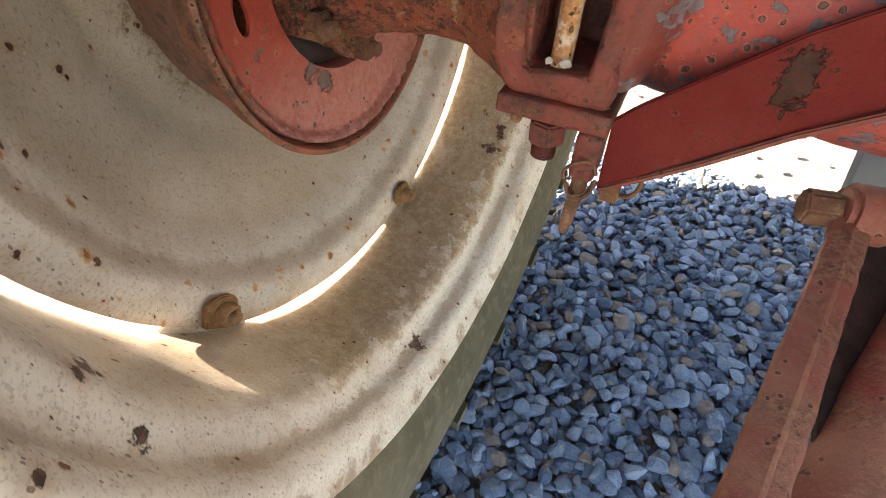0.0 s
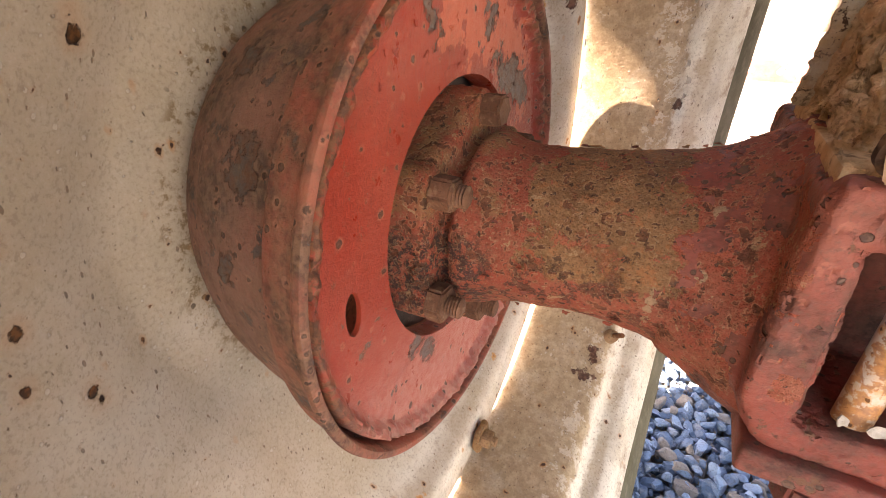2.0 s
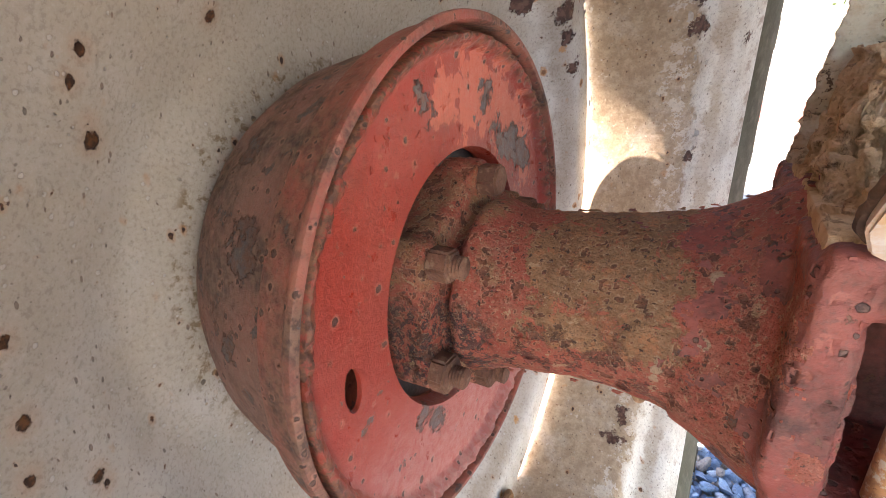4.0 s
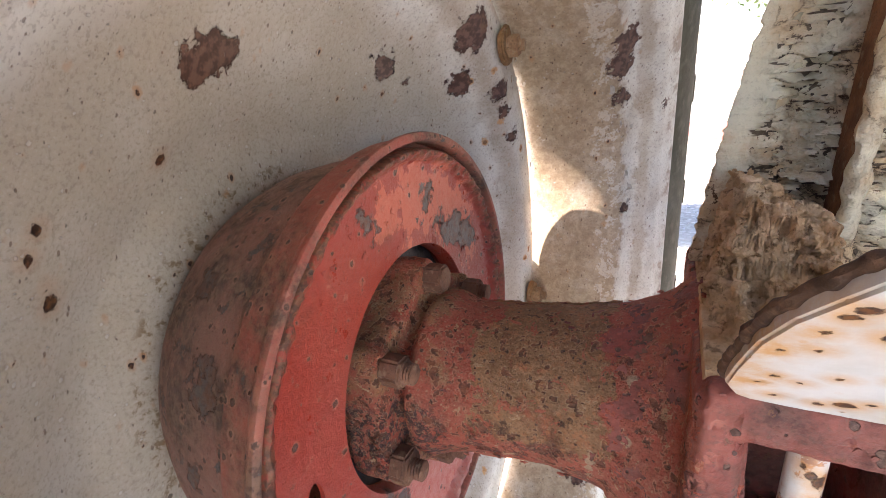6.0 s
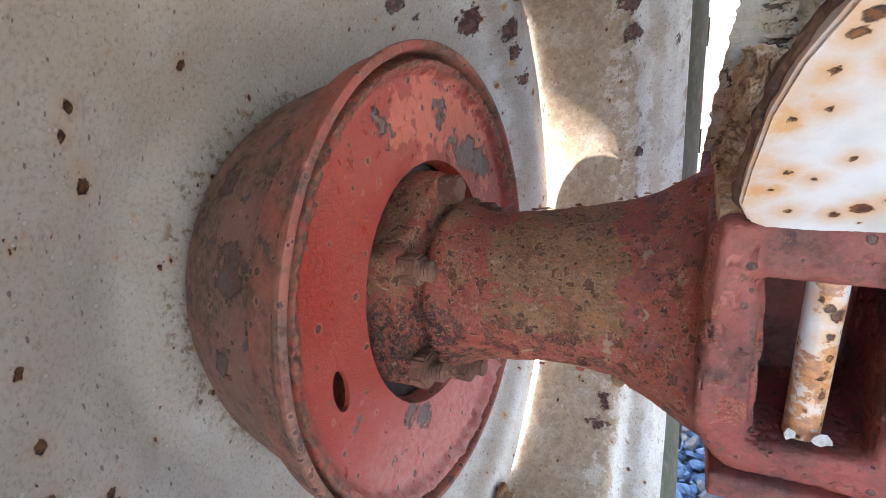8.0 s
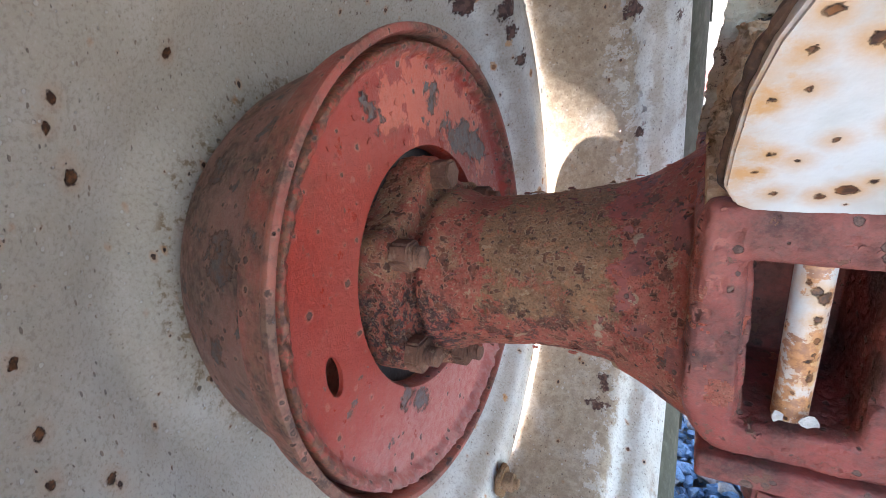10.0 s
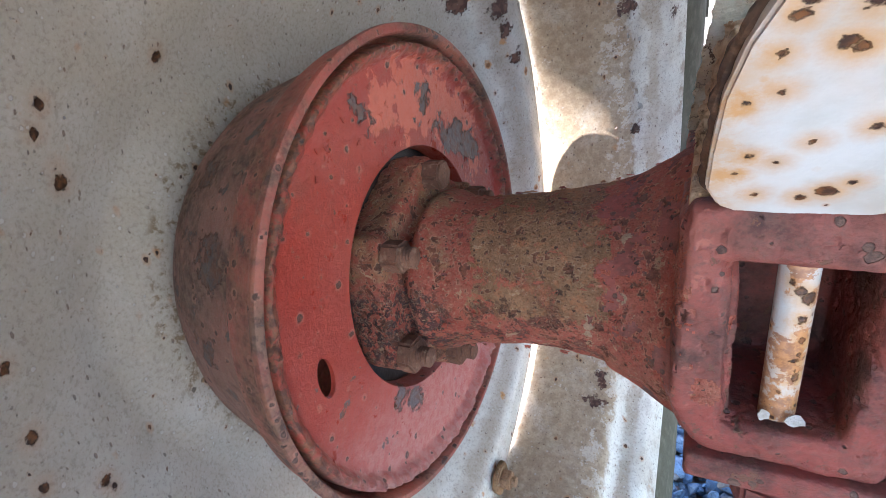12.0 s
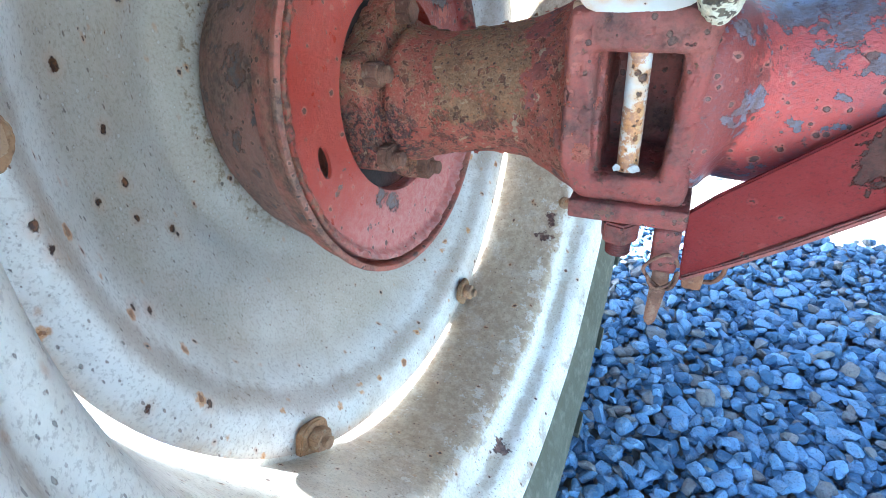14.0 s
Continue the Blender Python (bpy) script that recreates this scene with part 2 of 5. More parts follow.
# ---- materials ----
def cream_paint(name, base=(0.50, 0.47, 0.40), grey=(0.42, 0.42, 0.39), dots=1.0, marks=(), flakes=(), dust=0.5, muddy=False, edge=False):
    g = G(name)
    big, mid, fine = g.noise(7, 5), g.noise(38, 6, 0.65), g.noise(420, 4, 0.7)
    col = g.mix(g.ramp(big, 0.35, 0.7), base, grey)
    col = g.mix(g.mul(g.ramp(g.noise(15, 6, 0.7), 0.42, 0.72), dust), col, (0.40, 0.30, 0.19))
    col = g.mix(g.mul(g.ramp(mid, 0.5, 0.72), dust * 0.5), col, (0.34, 0.25, 0.16))
    if muddy:
        x = g.math("ADD", g.axis(0), g.mul(g.math("SUBTRACT", mid, 0.5), 0.03))
        zone = g.mul(g.mul(g.ramp(x, 0.093, 0.086), g.ramp(x, -0.02, -0.005)), g.ramp(g.noise(26, 6, 0.7), 0.30, 0.52, 0.72, 0.97))
        mud = g.mix(g.ramp(g.noise(120, 6, 0.7), 0.4, 0.62), (0.35, 0.25, 0.155), (0.47, 0.36, 0.235))
        zone = g.mul(zone, g.ramp(g.math("ADD", g.noise(48, 8, 0.72), g.mul(g.ramp(x, 0.075, 0.045), 0.12)), 0.45, 0.475, 0.5, 1.0))
        zone = g.mul(zone, g.ramp(g.math("ADD", g.axis(1), g.mul(g.math("SUBTRACT", g.noise(14, 6, 0.7), 0.5), 0.12)), -0.30, -0.16, 0.25, 1.0))
        col = g.mix(zone, col, mud)
        seat = g.mul(g.mul(g.ramp(x, 0.099, 0.104), g.ramp(x, 0.118, 0.112)), g.ramp(g.noise(20, 6, 0.7), 0.35, 0.6, 0.2, 0.7))
        col = g.mix(seat, col, (0.42, 0.33, 0.22))
        edge_rust = g.mul(g.ramp(x, 0.131, 0.137), g.ramp(mid, 0.46, 0.6))
        col = g.mix(g.mul(edge_rust, 0.6), col, (0.30, 0.17, 0.08))
    if edge:
        r = g.math("ADD", g.radius(), g.mul(g.math("SUBTRACT", mid, 0.5), 0.02))
        # darker inner dish: dust, with the dish's shading put into the colour too
        film = g.mul(g.ramp(r, 0.266, 0.236), g.ramp(g.noise(9, 6, 0.65), 0.25, 0.6, 0.55, 0.92))
        col = g.mix(film, col, (0.41, 0.35, 0.265))
        rim = g.ramp(r, 0.298, 0.317)
        col = g.mix(g.mul(rim, 0.55), col, (0.44, 0.25, 0.10))
        col = g.mix(g.mul(g.mul(g.ramp(r, 0.262, 0.272), g.ramp(r, 0.287, 0.274)), 0.5), col, (0.27, 0.18, 0.10))
        o1, o2 = g.spots(42, 0.12, 0.6, g.wob(170, 0.010), 0.2)
        band = g.mul(g.ramp(r, 0.248, 0.262), 0.9)
        col = g.mix(g.mul(g.mul(g.ramp(o2, 0.2, 1.0), band), 0.9), col, (0.55, 0.25, 0.06))
        col = g.mix(g.mul(o1, band), col, (0.24, 0.09, 0.025))
        # stains where the drum meets the disc
        seam = g.mul(g.mul(g.ramp(r, 0.139, 0.130), g.ramp(g.noise(130, 7, 0.75), 0.50, 0.60)), 0.5)
        col = g.mix(g.mul(seam, 1.6), col, (0.17, 0.105, 0.035))
        d1, d2 = g.spots(120, 0.22, 0.35)
        ring = g.mul(g.ramp(r, 0.142, 0.132), d1)
        col = g.mix(g.mul(ring, 0.85), col, g.mix(g.ramp(g.noise(200, 4), 0.42, 0.6), (0.05, 0.035, 0.02), (0.28, 0.17, 0.07)))
    col = g.mix(g.mul(g.ramp(fine, 0.50, 0.64), 0.34), col, (0.20, 0.15, 0.105))
    col = g.mix(g.mul(g.ramp(fine, 0.46, 0.30), 0.2), col, (0.62, 0.60, 0.54))
    s1, h1 = g.spots(70, 0.10, 0.32 * dots, None, 0.25, 0.6)
    s2, h2 = g.spots(34, 0.06, 0.30 * dots, None, 0.25, 0.6)
    s3, h3 = g.spots(190, 0.15, min(1.0, 0.65 * dots), None, 0.25, 0.5)
    s4, h4 = g.spots(95, 0.085, 0.30 * dots, g.wob(260, 0.006), 0.15)
    s5, h5 = g.spots(260, 0.16, min(1.0, 0.55 * dots), g.wob(500, 0.002), 0.2)
    halo = g.top(g.top(g.mul(h1, 0.5), g.mul(h2, 0.7)), g.mul(h4, 0.25))
    rust = g.top(g.top(g.top(s1, s2), g.mul(s3, 0.6)), g.top(g.mul(s4, 0.95), g.mul(s5, 0.4)))
    if marks:
        a, b = g.blobs(marks, 300, 0.007, 0.0004)
        rust, halo = g.top(rust, a), g.top(halo, g.mul(b, 0.35))
    col = g.mix(g.mul(halo, 0.85), col, (0.46, 0.21, 0.07))
    rcol = g.mix(g.ramp(g.noise(300, 3), 0.4, 0.65), (0.045, 0.022, 0.014), (0.17, 0.075, 0.03))
    col = g.mix(rust, col, rcol)
    # little pale bruises; the shadow round each rim is painted in
    p1_, p2_ = g.spots(150, 0.15, 0.5)
    col = g.mix(g.mul(p1_, g.mul(g.inv(rust), 0.35)), col, (0.70, 0.69, 0.65))
    col = g.mix(g.mul(g.math("SUBTRACT", p2_, p1_), 0.10), col, (0.16, 0.12, 0.085))
    height = g.math("SUBTRACT", g.math("ADD", g.mul(mid, 0.4), g.mul(p1_, 1.4)), g.mul(rust, 0.9))
    if flakes:
        a, b = g.blobs(flakes, 110, 0.036, 0.0008)
        col = g.mix(a, col, g.mix(g.ramp(g.noise(160, 4), 0.4, 0.6), (0.07, 0.032, 0.022), (0.17, 0.09, 0.06)))
        height = g.math("SUBTRACT", height, g.mul(a, 1.2))
    n = g.bump(height, 0.0020)
    n = g.bump(fine, 0.0003, 0.6, n)
    return g.done(col, g.ramp(mid, 0.3, 0.8, 0.33, 0.55), 0.0, n, 0.45)


def red_paint(name, base=(0.36, 0.045, 0.022), faded=(0.42, 0.10, 0.07), dirt=0.3, chips=0.25, marks=(), bright=(), dirt_col=(0.16, 0.10, 0.06), under=(0.10, 0.085, 0.08), gloss=0.42, patch=48, border=None, under2=(0.15, 0.065, 0.035), bare_sky_top=None, scuffs=1.0, root=None, dusty=None, shine=0.4, speck=0.55):
    g = G(name)
    big, mid, fine = g.noise(11, 5, 0.6), g.noise(60, 6, 0.65), g.noise(460, 4, 0.7)
    col = g.mix(g.ramp(big, 0.38, 0.68), base, faded)
    # ragged coral patches: brighter paint, with the light falling there put in too
    if bright:
        a, b = g.blobs(bright, 55, 0.075, 0.0012)
        col = g.mix(a, col, (0.62, 0.15, 0.085))
    if root:
        xr = g.math("ADD", g.axis(0), g.mul(g.math("SUBTRACT", g.noise(45, 7, 0.7), 0.5), 0.07))
        col = g.mix(g.ramp(xr, root + 0.003, root - 0.003), col, (0.20, 0.038, 0.027))
    # dirt first, then pits through the paint
    film = g.mul(g.ramp(g.noise(24, 7, 0.7), 0.62 - 0.35 * dirt, 0.80 - 0.2 * dirt), min(1.0, 0.35 + dirt))
    if border:
        r = g.math("ADD", g.radius(), g.mul(g.math("SUBTRACT", mid, 0.5), 0.008))
        film = g.top(film, g.mul(g.ramp(r, border - 0.004, border + 0.003), g.ramp(g.noise(170, 6, 0.7), 0.42, 0.52, 0.25, 1.0)))
    col = g.mix(film, col, g.mix(g.ramp(g.noise(210, 6, 0.7), 0.42, 0.58), dirt_col, (dirt_col[0] * 0.45, dirt_col[1] * 0.45, dirt_col[2] * 0.5)))
    s1, h1 = g.spots(62, 0.13, min(1.0, 1.0 * chips + 0.3))
    s2, h2 = g.spots(125, 0.185, min(1.0, 1.2 * chips + 0.2))
    pits = g.top(s1, s2)
    # pale pit edges and, below, dark pits: chipped paint plus relief shading in colour
    col = g.mix(g.mul(g.top(g.ramp(h1, 0.45, 0.8), g.mul(g.ramp(h2, 0.45, 0.8), 0.6)), 0.36 * scuffs), col, (0.55, 0.27, 0.19))
    chip = g.ramp(g.noise(patch, 7, 0.65), 0.72 - 0.17 * chips, 0.725 - 0.17 * chips)
    ring = None
    if marks:
        a, b = g.blobs(marks, 110, 0.034, 0.0008)
        chip, ring = g.top(chip, a), g.ring
    # paler, pinker red below the given height, its edge broken by noise
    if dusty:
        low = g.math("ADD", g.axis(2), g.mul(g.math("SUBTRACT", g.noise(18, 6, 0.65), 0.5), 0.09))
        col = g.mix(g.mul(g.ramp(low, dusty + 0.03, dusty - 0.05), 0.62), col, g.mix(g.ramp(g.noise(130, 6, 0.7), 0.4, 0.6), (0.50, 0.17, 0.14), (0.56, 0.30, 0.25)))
    lost = g.attr("bare")
    # bare grey upper side, with the sky's bluish reflection put into its colour
    if bare_sky_top:
        zz = g.math("ADD", g.axis(2), g.mul(g.math("SUBTRACT", g.noise(30, 7, 0.68), 0.5), 0.16))
        chip = g.top(chip, g.mul(g.ramp(zz, bare_sky_top, bare_sky_top + 0.0012), g.ramp(g.math("ADD", g.axis(0), g.mul(g.math("SUBTRACT", g.noise(55, 7, 0.7), 0.5), 0.08)), 0.250, 0.252)))
    chip = g.top(chip, g.ramp(lost, 0.4, 0.6))
    ucol = g.mix(g.ramp(g.noise(150, 5, 0.7), 0.4, 0.62), under, under2)
    col = g.mix(chip, col, ucol)
    col = g.mix(g.mul(pits, 0.9), col, g.mix(g.ramp(fine, 0.4, 0.6), (0.055, 0.03, 0.022), (0.13, 0.075, 0.05)))
    # dark outline round the patches: the paint edge's shade, painted in
    if ring is not None:
        col = g.mix(g.mul(ring, 0.55), col, (0.09, 0.04, 0.025))
    # paler line along flaked edges: the lit edge put into the colour
    col = g.mix(g.mul(g.mul(g.ramp(lost, 0.02, 0.15), g.ramp(lost, 0.5, 0.25)), 0.3), col, (0.50, 0.18, 0.12))
    # pale scuffs, small flakes and speckle
    scuff = g.noise(95, 7, 0.75)
    col = g.mix(g.mul(g.ramp(scuff, 0.60, 0.72), 0.25 * scuffs), col, (0.52, 0.24, 0.16))
    flake = g.mul(g.ramp(g.noise(150, 8, 0.72), 0.635, 0.645), min(1.0, 0.35 + chips))
    col = g.mix(g.mul(flake, 0.8), col, ucol)
    col = g.mix(g.mul(g.ramp(fine, 0.5, 0.70), speck), col, dirt_col)
    col = g.mix(g.mul(g.ramp(fine, 0.42, 0.30), 0.15 * scuffs), col, (0.55, 0.20, 0.12))
    height = g.math("SUBTRACT", g.mul(scuff, 0.6), g.mul(g.top(g.top(chip, flake), pits), 0.9))
    n = g.bump(height, 0.0028)
    n = g.bump(fine, 0.0004, 0.6, n)
    rough = g.math("ADD", g.ramp(mid, 0.3, 0.8, gloss, gloss + 0.2), g.math("SUBTRACT", g.mul(film, 0.25), g.mul(chip, 0.12 if bare_sky_top else 0.0)))
    return g.done(col, rough, 0.0, n, shine)


def rusty(name, a=(0.13, 0.055, 0.03), b=(0.26, 0.12, 0.055), c=(0.30, 0.22, 0.14), lumps=0.0016):
    g = G(name)
    m1, m2, m3 = g.noise(45, 6, 0.65), g.noise(160, 5, 0.6), g.noise(600, 3)
    col = g.mix(g.ramp(m1, 0.35, 0.65), a, b)
    col = g.mix(g.mul(g.ramp(m2, 0.52, 0.7), 0.6), col, c)
    col = g.mix(g.mul(g.ramp(m3, 0.5, 0.75), 0.5), col, (0.05, 0.03, 0.02))
    n = g.bump(g.math("ADD", m1, g.mul(m2, 0.6)), lumps)
    n = g.bump(m3, 0.0005, 0.6, n)
    return g.done(col, 0.82, 0.0, n, 0.25)


def dirty_tube_paint():
    """Red paint almost lost under caked oil, dust and rust."""
    g = G("caked_red_paint")
    m0, m1, m2, m3 = g.noise(16, 5), g.noise(60, 7, 0.7), g.noise(190, 6, 0.7), g.noise(700, 4, 0.7)
    red = g.mix(g.ramp(m1, 0.35, 0.7), (0.44, 0.095, 0.055), (0.40, 0.150, 0.095))
    dirt = g.mix(g.ramp(m1, 0.36, 0.62), (0.235, 0.120, 0.056), (0.38, 0.210, 0.105))
    dirt = g.mix(g.mul(g.ramp(m0, 0.45, 0.65), 0.6), dirt, (0.29, 0.155, 0.066))
    dirt = g.mix(g.mul(g.ramp(m2, 0.50, 0.66), 0.8), dirt, (0.48, 0.20, 0.085))
    x, z = g.axis(0), g.axis(2)
    # the middle of the tube is the dirtiest, the casting cleaner
    xx = g.math("ADD", x, g.mul(g.math("SUBTRACT", g.noise(34, 7, 0.7), 0.5), 0.085))
    zz = g.math("ADD", z, g.mul(g.math("SUBTRACT", g.noise(40, 6, 0.7), 0.5), 0.05))
    zone = g.mul(g.mul(g.ramp(xx, 0.042, 0.050), g.ramp(xx, 0.121, 0.112)), g.ramp(zz, H - 0.016, H + 0.004))
    shoulder = g.mul(g.ramp(xx, 0.030, 0.024), g.mul(g.top(g.ramp(zz, H + 0.006, H + 0.025), g.ramp(zz, H - 0.030, H - 0.045)), 0.7))
    amount = g.math("ADD", g.mul(g.top(zone, shoulder), 0.42), g.math("ADD", g.mul(m0, 0.40), g.mul(m1, 0.45)))
    col = g.mix(g.ramp(amount, 0.64, 0.80), red, dirt)
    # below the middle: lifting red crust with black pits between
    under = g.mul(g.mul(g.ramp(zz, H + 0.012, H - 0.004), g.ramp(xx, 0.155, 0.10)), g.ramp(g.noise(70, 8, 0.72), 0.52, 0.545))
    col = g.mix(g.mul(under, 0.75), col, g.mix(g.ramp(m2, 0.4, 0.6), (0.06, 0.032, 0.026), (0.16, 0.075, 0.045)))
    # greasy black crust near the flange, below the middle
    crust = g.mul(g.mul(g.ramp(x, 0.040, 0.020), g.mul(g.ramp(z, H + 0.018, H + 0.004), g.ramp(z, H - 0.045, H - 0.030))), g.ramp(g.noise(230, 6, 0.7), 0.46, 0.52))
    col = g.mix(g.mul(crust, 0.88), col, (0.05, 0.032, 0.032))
    s1, h1 = g.spots(85, 0.14, 0.50, g.wob(200, 0.010), 0.15)
    s2, h2 = g.spots(190, 0.20, 0.60, g.wob(420, 0.004), 0.2)
    pits = g.top(s1, s2)
    col = g.mix(g.mul(pits, 0.85), col, (0.055, 0.03, 0.02))
    col = g.mix(g.mul(g.ramp(m3, 0.52, 0.68), 0.5), col, (0.10, 0.05, 0.03))
    col = g.mix(g.mul(g.ramp(m3, 0.45, 0.32), 0.5), col, (0.46, 0.32, 0.20))
    lost = g.attr("bare")
    col = g.mix(g.mul(g.ramp(lost, 0.35, 0.6), 0.8), col, g.mix(g.ramp(m2, 0.4, 0.6), (0.10, 0.05, 0.032), (0.25, 0.10, 0.055)))
    # tan line on the crust's edges, coloured as if lit
    col = g.mix(g.mul(g.mul(g.ramp(lost, 0.02, 0.15), g.ramp(lost, 0.5, 0.25)), 0.35), col, (0.56, 0.38, 0.23))
    f1 = g.ramp(g.noise(140, 8, 0.72, 0.3), 0.62, 0.63)
    f2 = g.ramp(g.noise(105, 8, 0.70, 0.6), 0.59, 0.60)
    f3 = g.ramp(g.noise(90, 8, 0.72, 0.5), 0.62, 0.63)
    col = g.mix(g.mul(f3, 0.8), col, (0.50, 0.33, 0.19))
    col = g.mix(g.mul(f1, 0.8), col, (0.10, 0.05, 0.03))
    col = g.mix(g.mul(f2, 0.8), col, (0.48, 0.13, 0.075))
    # bare buff flakes
    a, b = g.blobs([(0.115, -0.048, 0.559, 0.0034), (0.1145, -0.048, 0.554, 0.0034), (0.114, -0.047, 0.549, 0.003), (0.132, -0.039, 0.597, 0.0036), (0.131, -0.051, 0.573, 0.003), (0.133, -0.051, 0.570, 0.0024), (0.146, -0.05, 0.577, 0.003), (0.149, -0.048, 0.583, 0.003), (0.151, -0.046, 0.588, 0.0026)], 420, 0.004, 0.0004)
    col = g.mix(a, col, (0.47, 0.33, 0.21))
    h = g.math("ADD", g.math("ADD", g.mul(m2, 0.7), g.mul(f2, 0.5)), g.math("SUBTRACT", g.mul(m1, 0.9), g.math("ADD", g.math("ADD", g.mul(pits, 0.5), g.mul(f1, 0.6)), g.mul(under, 0.7))))
    n = g.bump(h, 0.0046)
    n = g.bump(m3, 0.0018, 1.0, n)
    return g.done(col, g.ramp(m1, 0.3, 0.7, 0.6, 0.85), 0.0, n, 0.3)


def chipped_white(name, dots=1.0, orange=1.0, marks=(), low=None, side=None, eaten=False):
    g = G(name)
    mid, fine = g.noise(50, 5), g.noise(500, 3)
    col = g.mix(g.ramp(mid, 0.4, 0.75), (0.55, 0.555, 0.53), (0.46, 0.46, 0.42))
    s1, h1 = g.spots(58, 0.09, 0.45 * dots)
    s2, h2 = g.spots(130, 0.13, 0.5 * dots)
    halo = g.top(h1, g.mul(h2, 0.6))
    rust = g.top(s1, s2)
    if marks:
        a, b = g.blobs([(x, y, z, r * 0.62) for x, y, z, r in marks], 420, 0.0042, 0.0004)
        rust, halo = g.top(rust, a), g.top(halo, b)
    wash = g.mul(g.ramp(g.noise(26, 4), 0.48, 0.68), orange)
    if side:
        wash = g.top(wash, g.mul(g.ramp(g.math("ADD", g.axis(0), g.mul(g.math("SUBTRACT", g.noise(60, 5, 0.65), 0.5), 0.02)), side + 0.012, side - 0.008), g.ramp(g.noise(110, 6, 0.7), 0.40, 0.58, 0.35, 1.0)))
    if low:
        wash = g.top(wash, g.mul(g.ramp(g.math("ADD", g.axis(2), g.mul(g.math("SUBTRACT", g.noise(90, 6, 0.7), 0.5), 0.16)), low + 0.035, low - 0.045), g.ramp(g.noise(140, 5, 0.7), 0.3, 0.5, 0.35, 1.0)))
    col = g.mix(g.math("MINIMUM", g.math("ADD", g.mul(halo, 0.75), g.mul(wash, 0.75)), 0.95), col, (0.50, 0.27, 0.095))
    if eaten:
        flaked = g.ramp(g.math("ADD", g.noise(120, 7, 0.7), g.mul(wash, 0.10)), 0.52, 0.56)
        col = g.mix(g.mul(flaked, 0.85), col, g.mix(g.ramp(g.noise(300, 5, 0.7), 0.4, 0.6), (0.46, 0.20, 0.065), (0.26, 0.10, 0.04)))
        rust = g.top(rust, g.mul(g.ramp(g.noise(170, 6, 0.7), 0.63, 0.65), 0.9))
    col = g.mix(rust, col, g.mix(g.ramp(g.noise(260, 3), 0.4, 0.65), (0.05, 0.022, 0.012), (0.19, 0.075, 0.022)))
    n = g.bump(g.math("SUBTRACT", g.mul(mid, 0.3), rust), 0.001)
    n = g.bump(fine, 0.0003, 0.5, n)
    return g.done(col, 0.5, 0.0, n, 0.4)


def peeling_cream():
    g = G("peeling_cream_paint")
    v, c = g.voro(85, g.wob(60, 0.02), "DISTANCE_TO_EDGE")
    m1, m2, m3 = g.noise(32, 6, 0.65), g.noise(140, 7, 0.7), g.noise(560, 4, 0.7)
    col = g.mix(g.ramp(m1, 0.4, 0.62), (0.70, 0.635, 0.46), (0.60, 0.43, 0.25))
    bare = g.ramp(g.math("ADD", m2, g.mul(m1, 0.5)), 0.88, 0.90)
    col = g.mix(bare, col, (0.15, 0.085, 0.045))
    crack = g.mul(g.ramp(v, 0.05, 0.0), g.ramp(m1, 0.5, 0.6))
    col = g.mix(g.mul(crack, 0.7), col, (0.09, 0.05, 0.03))
    col = g.mix(g.mul(g.ramp(m3, 0.52, 0.7), 0.25), col, (0.20, 0.13, 0.08))
    # dark brown from the attribute, which also carries the shadow under curled flakes
    lost = g.attr("bare")
    col = g.mix(g.mul(g.ramp(lost, 0.15, 0.4), 0.9), col, g.mix(g.ramp(m2, 0.4, 0.6), (0.045, 0.03, 0.02), (0.13, 0.085, 0.05)))
    h = g.math("SUBTRACT", g.math("ADD", m2, g.mul(m1, 0.7)), g.math("ADD", g.mul(bare, 0.7), crack))
    n = g.bump(h, 0.0018)
    n = g.bump(m3, 0.001, 0.8, n)
    return g.done(col, 0.75, 0.0, n, 0.25)


def dried_mud():
    g = G("dried_mud")
    m1, m2, m3 = g.noise(60, 6, 0.65), g.noise(200, 6, 0.7), g.noise(800, 3)
    col = g.mix(g.ramp(m1, 0.35, 0.65), (0.56, 0.33, 0.17), (0.72, 0.51, 0.31))
    col = g.mix(g.mul(g.ramp(m2, 0.52, 0.68), 0.7), col, (0.17, 0.095, 0.05))
    n = g.bump(g.math("ADD", m1, m2), 0.0022)
    n = g.bump(m3, 0.0006, 0.9, n)
    return g.done(col, 0.95, 0.0, n, 0.1)


def rubber():
    g = G("dusty_rubber")
    m1, m2, m3 = g.noise(9, 5), g.noise(70, 5), g.noise(420, 3)
    col = g.mix(g.ramp(m1, 0.35, 0.7), (0.105, 0.10, 0.068), (0.165, 0.155, 0.115))
    col = g.mix(g.mul(g.ramp(m2, 0.45, 0.75), 0.6), col, (0.215, 0.195, 0.15))
    col = g.mix(g.mul(g.ramp(m3, 0.55, 0.8), 0.5), col, (0.05, 0.05, 0.04))
    n = g.bump(g.math("ADD", m2, g.mul(m3, 0.4)), 0.0012)
    return g.done(col, 0.85, 0.0, n, 0.2)


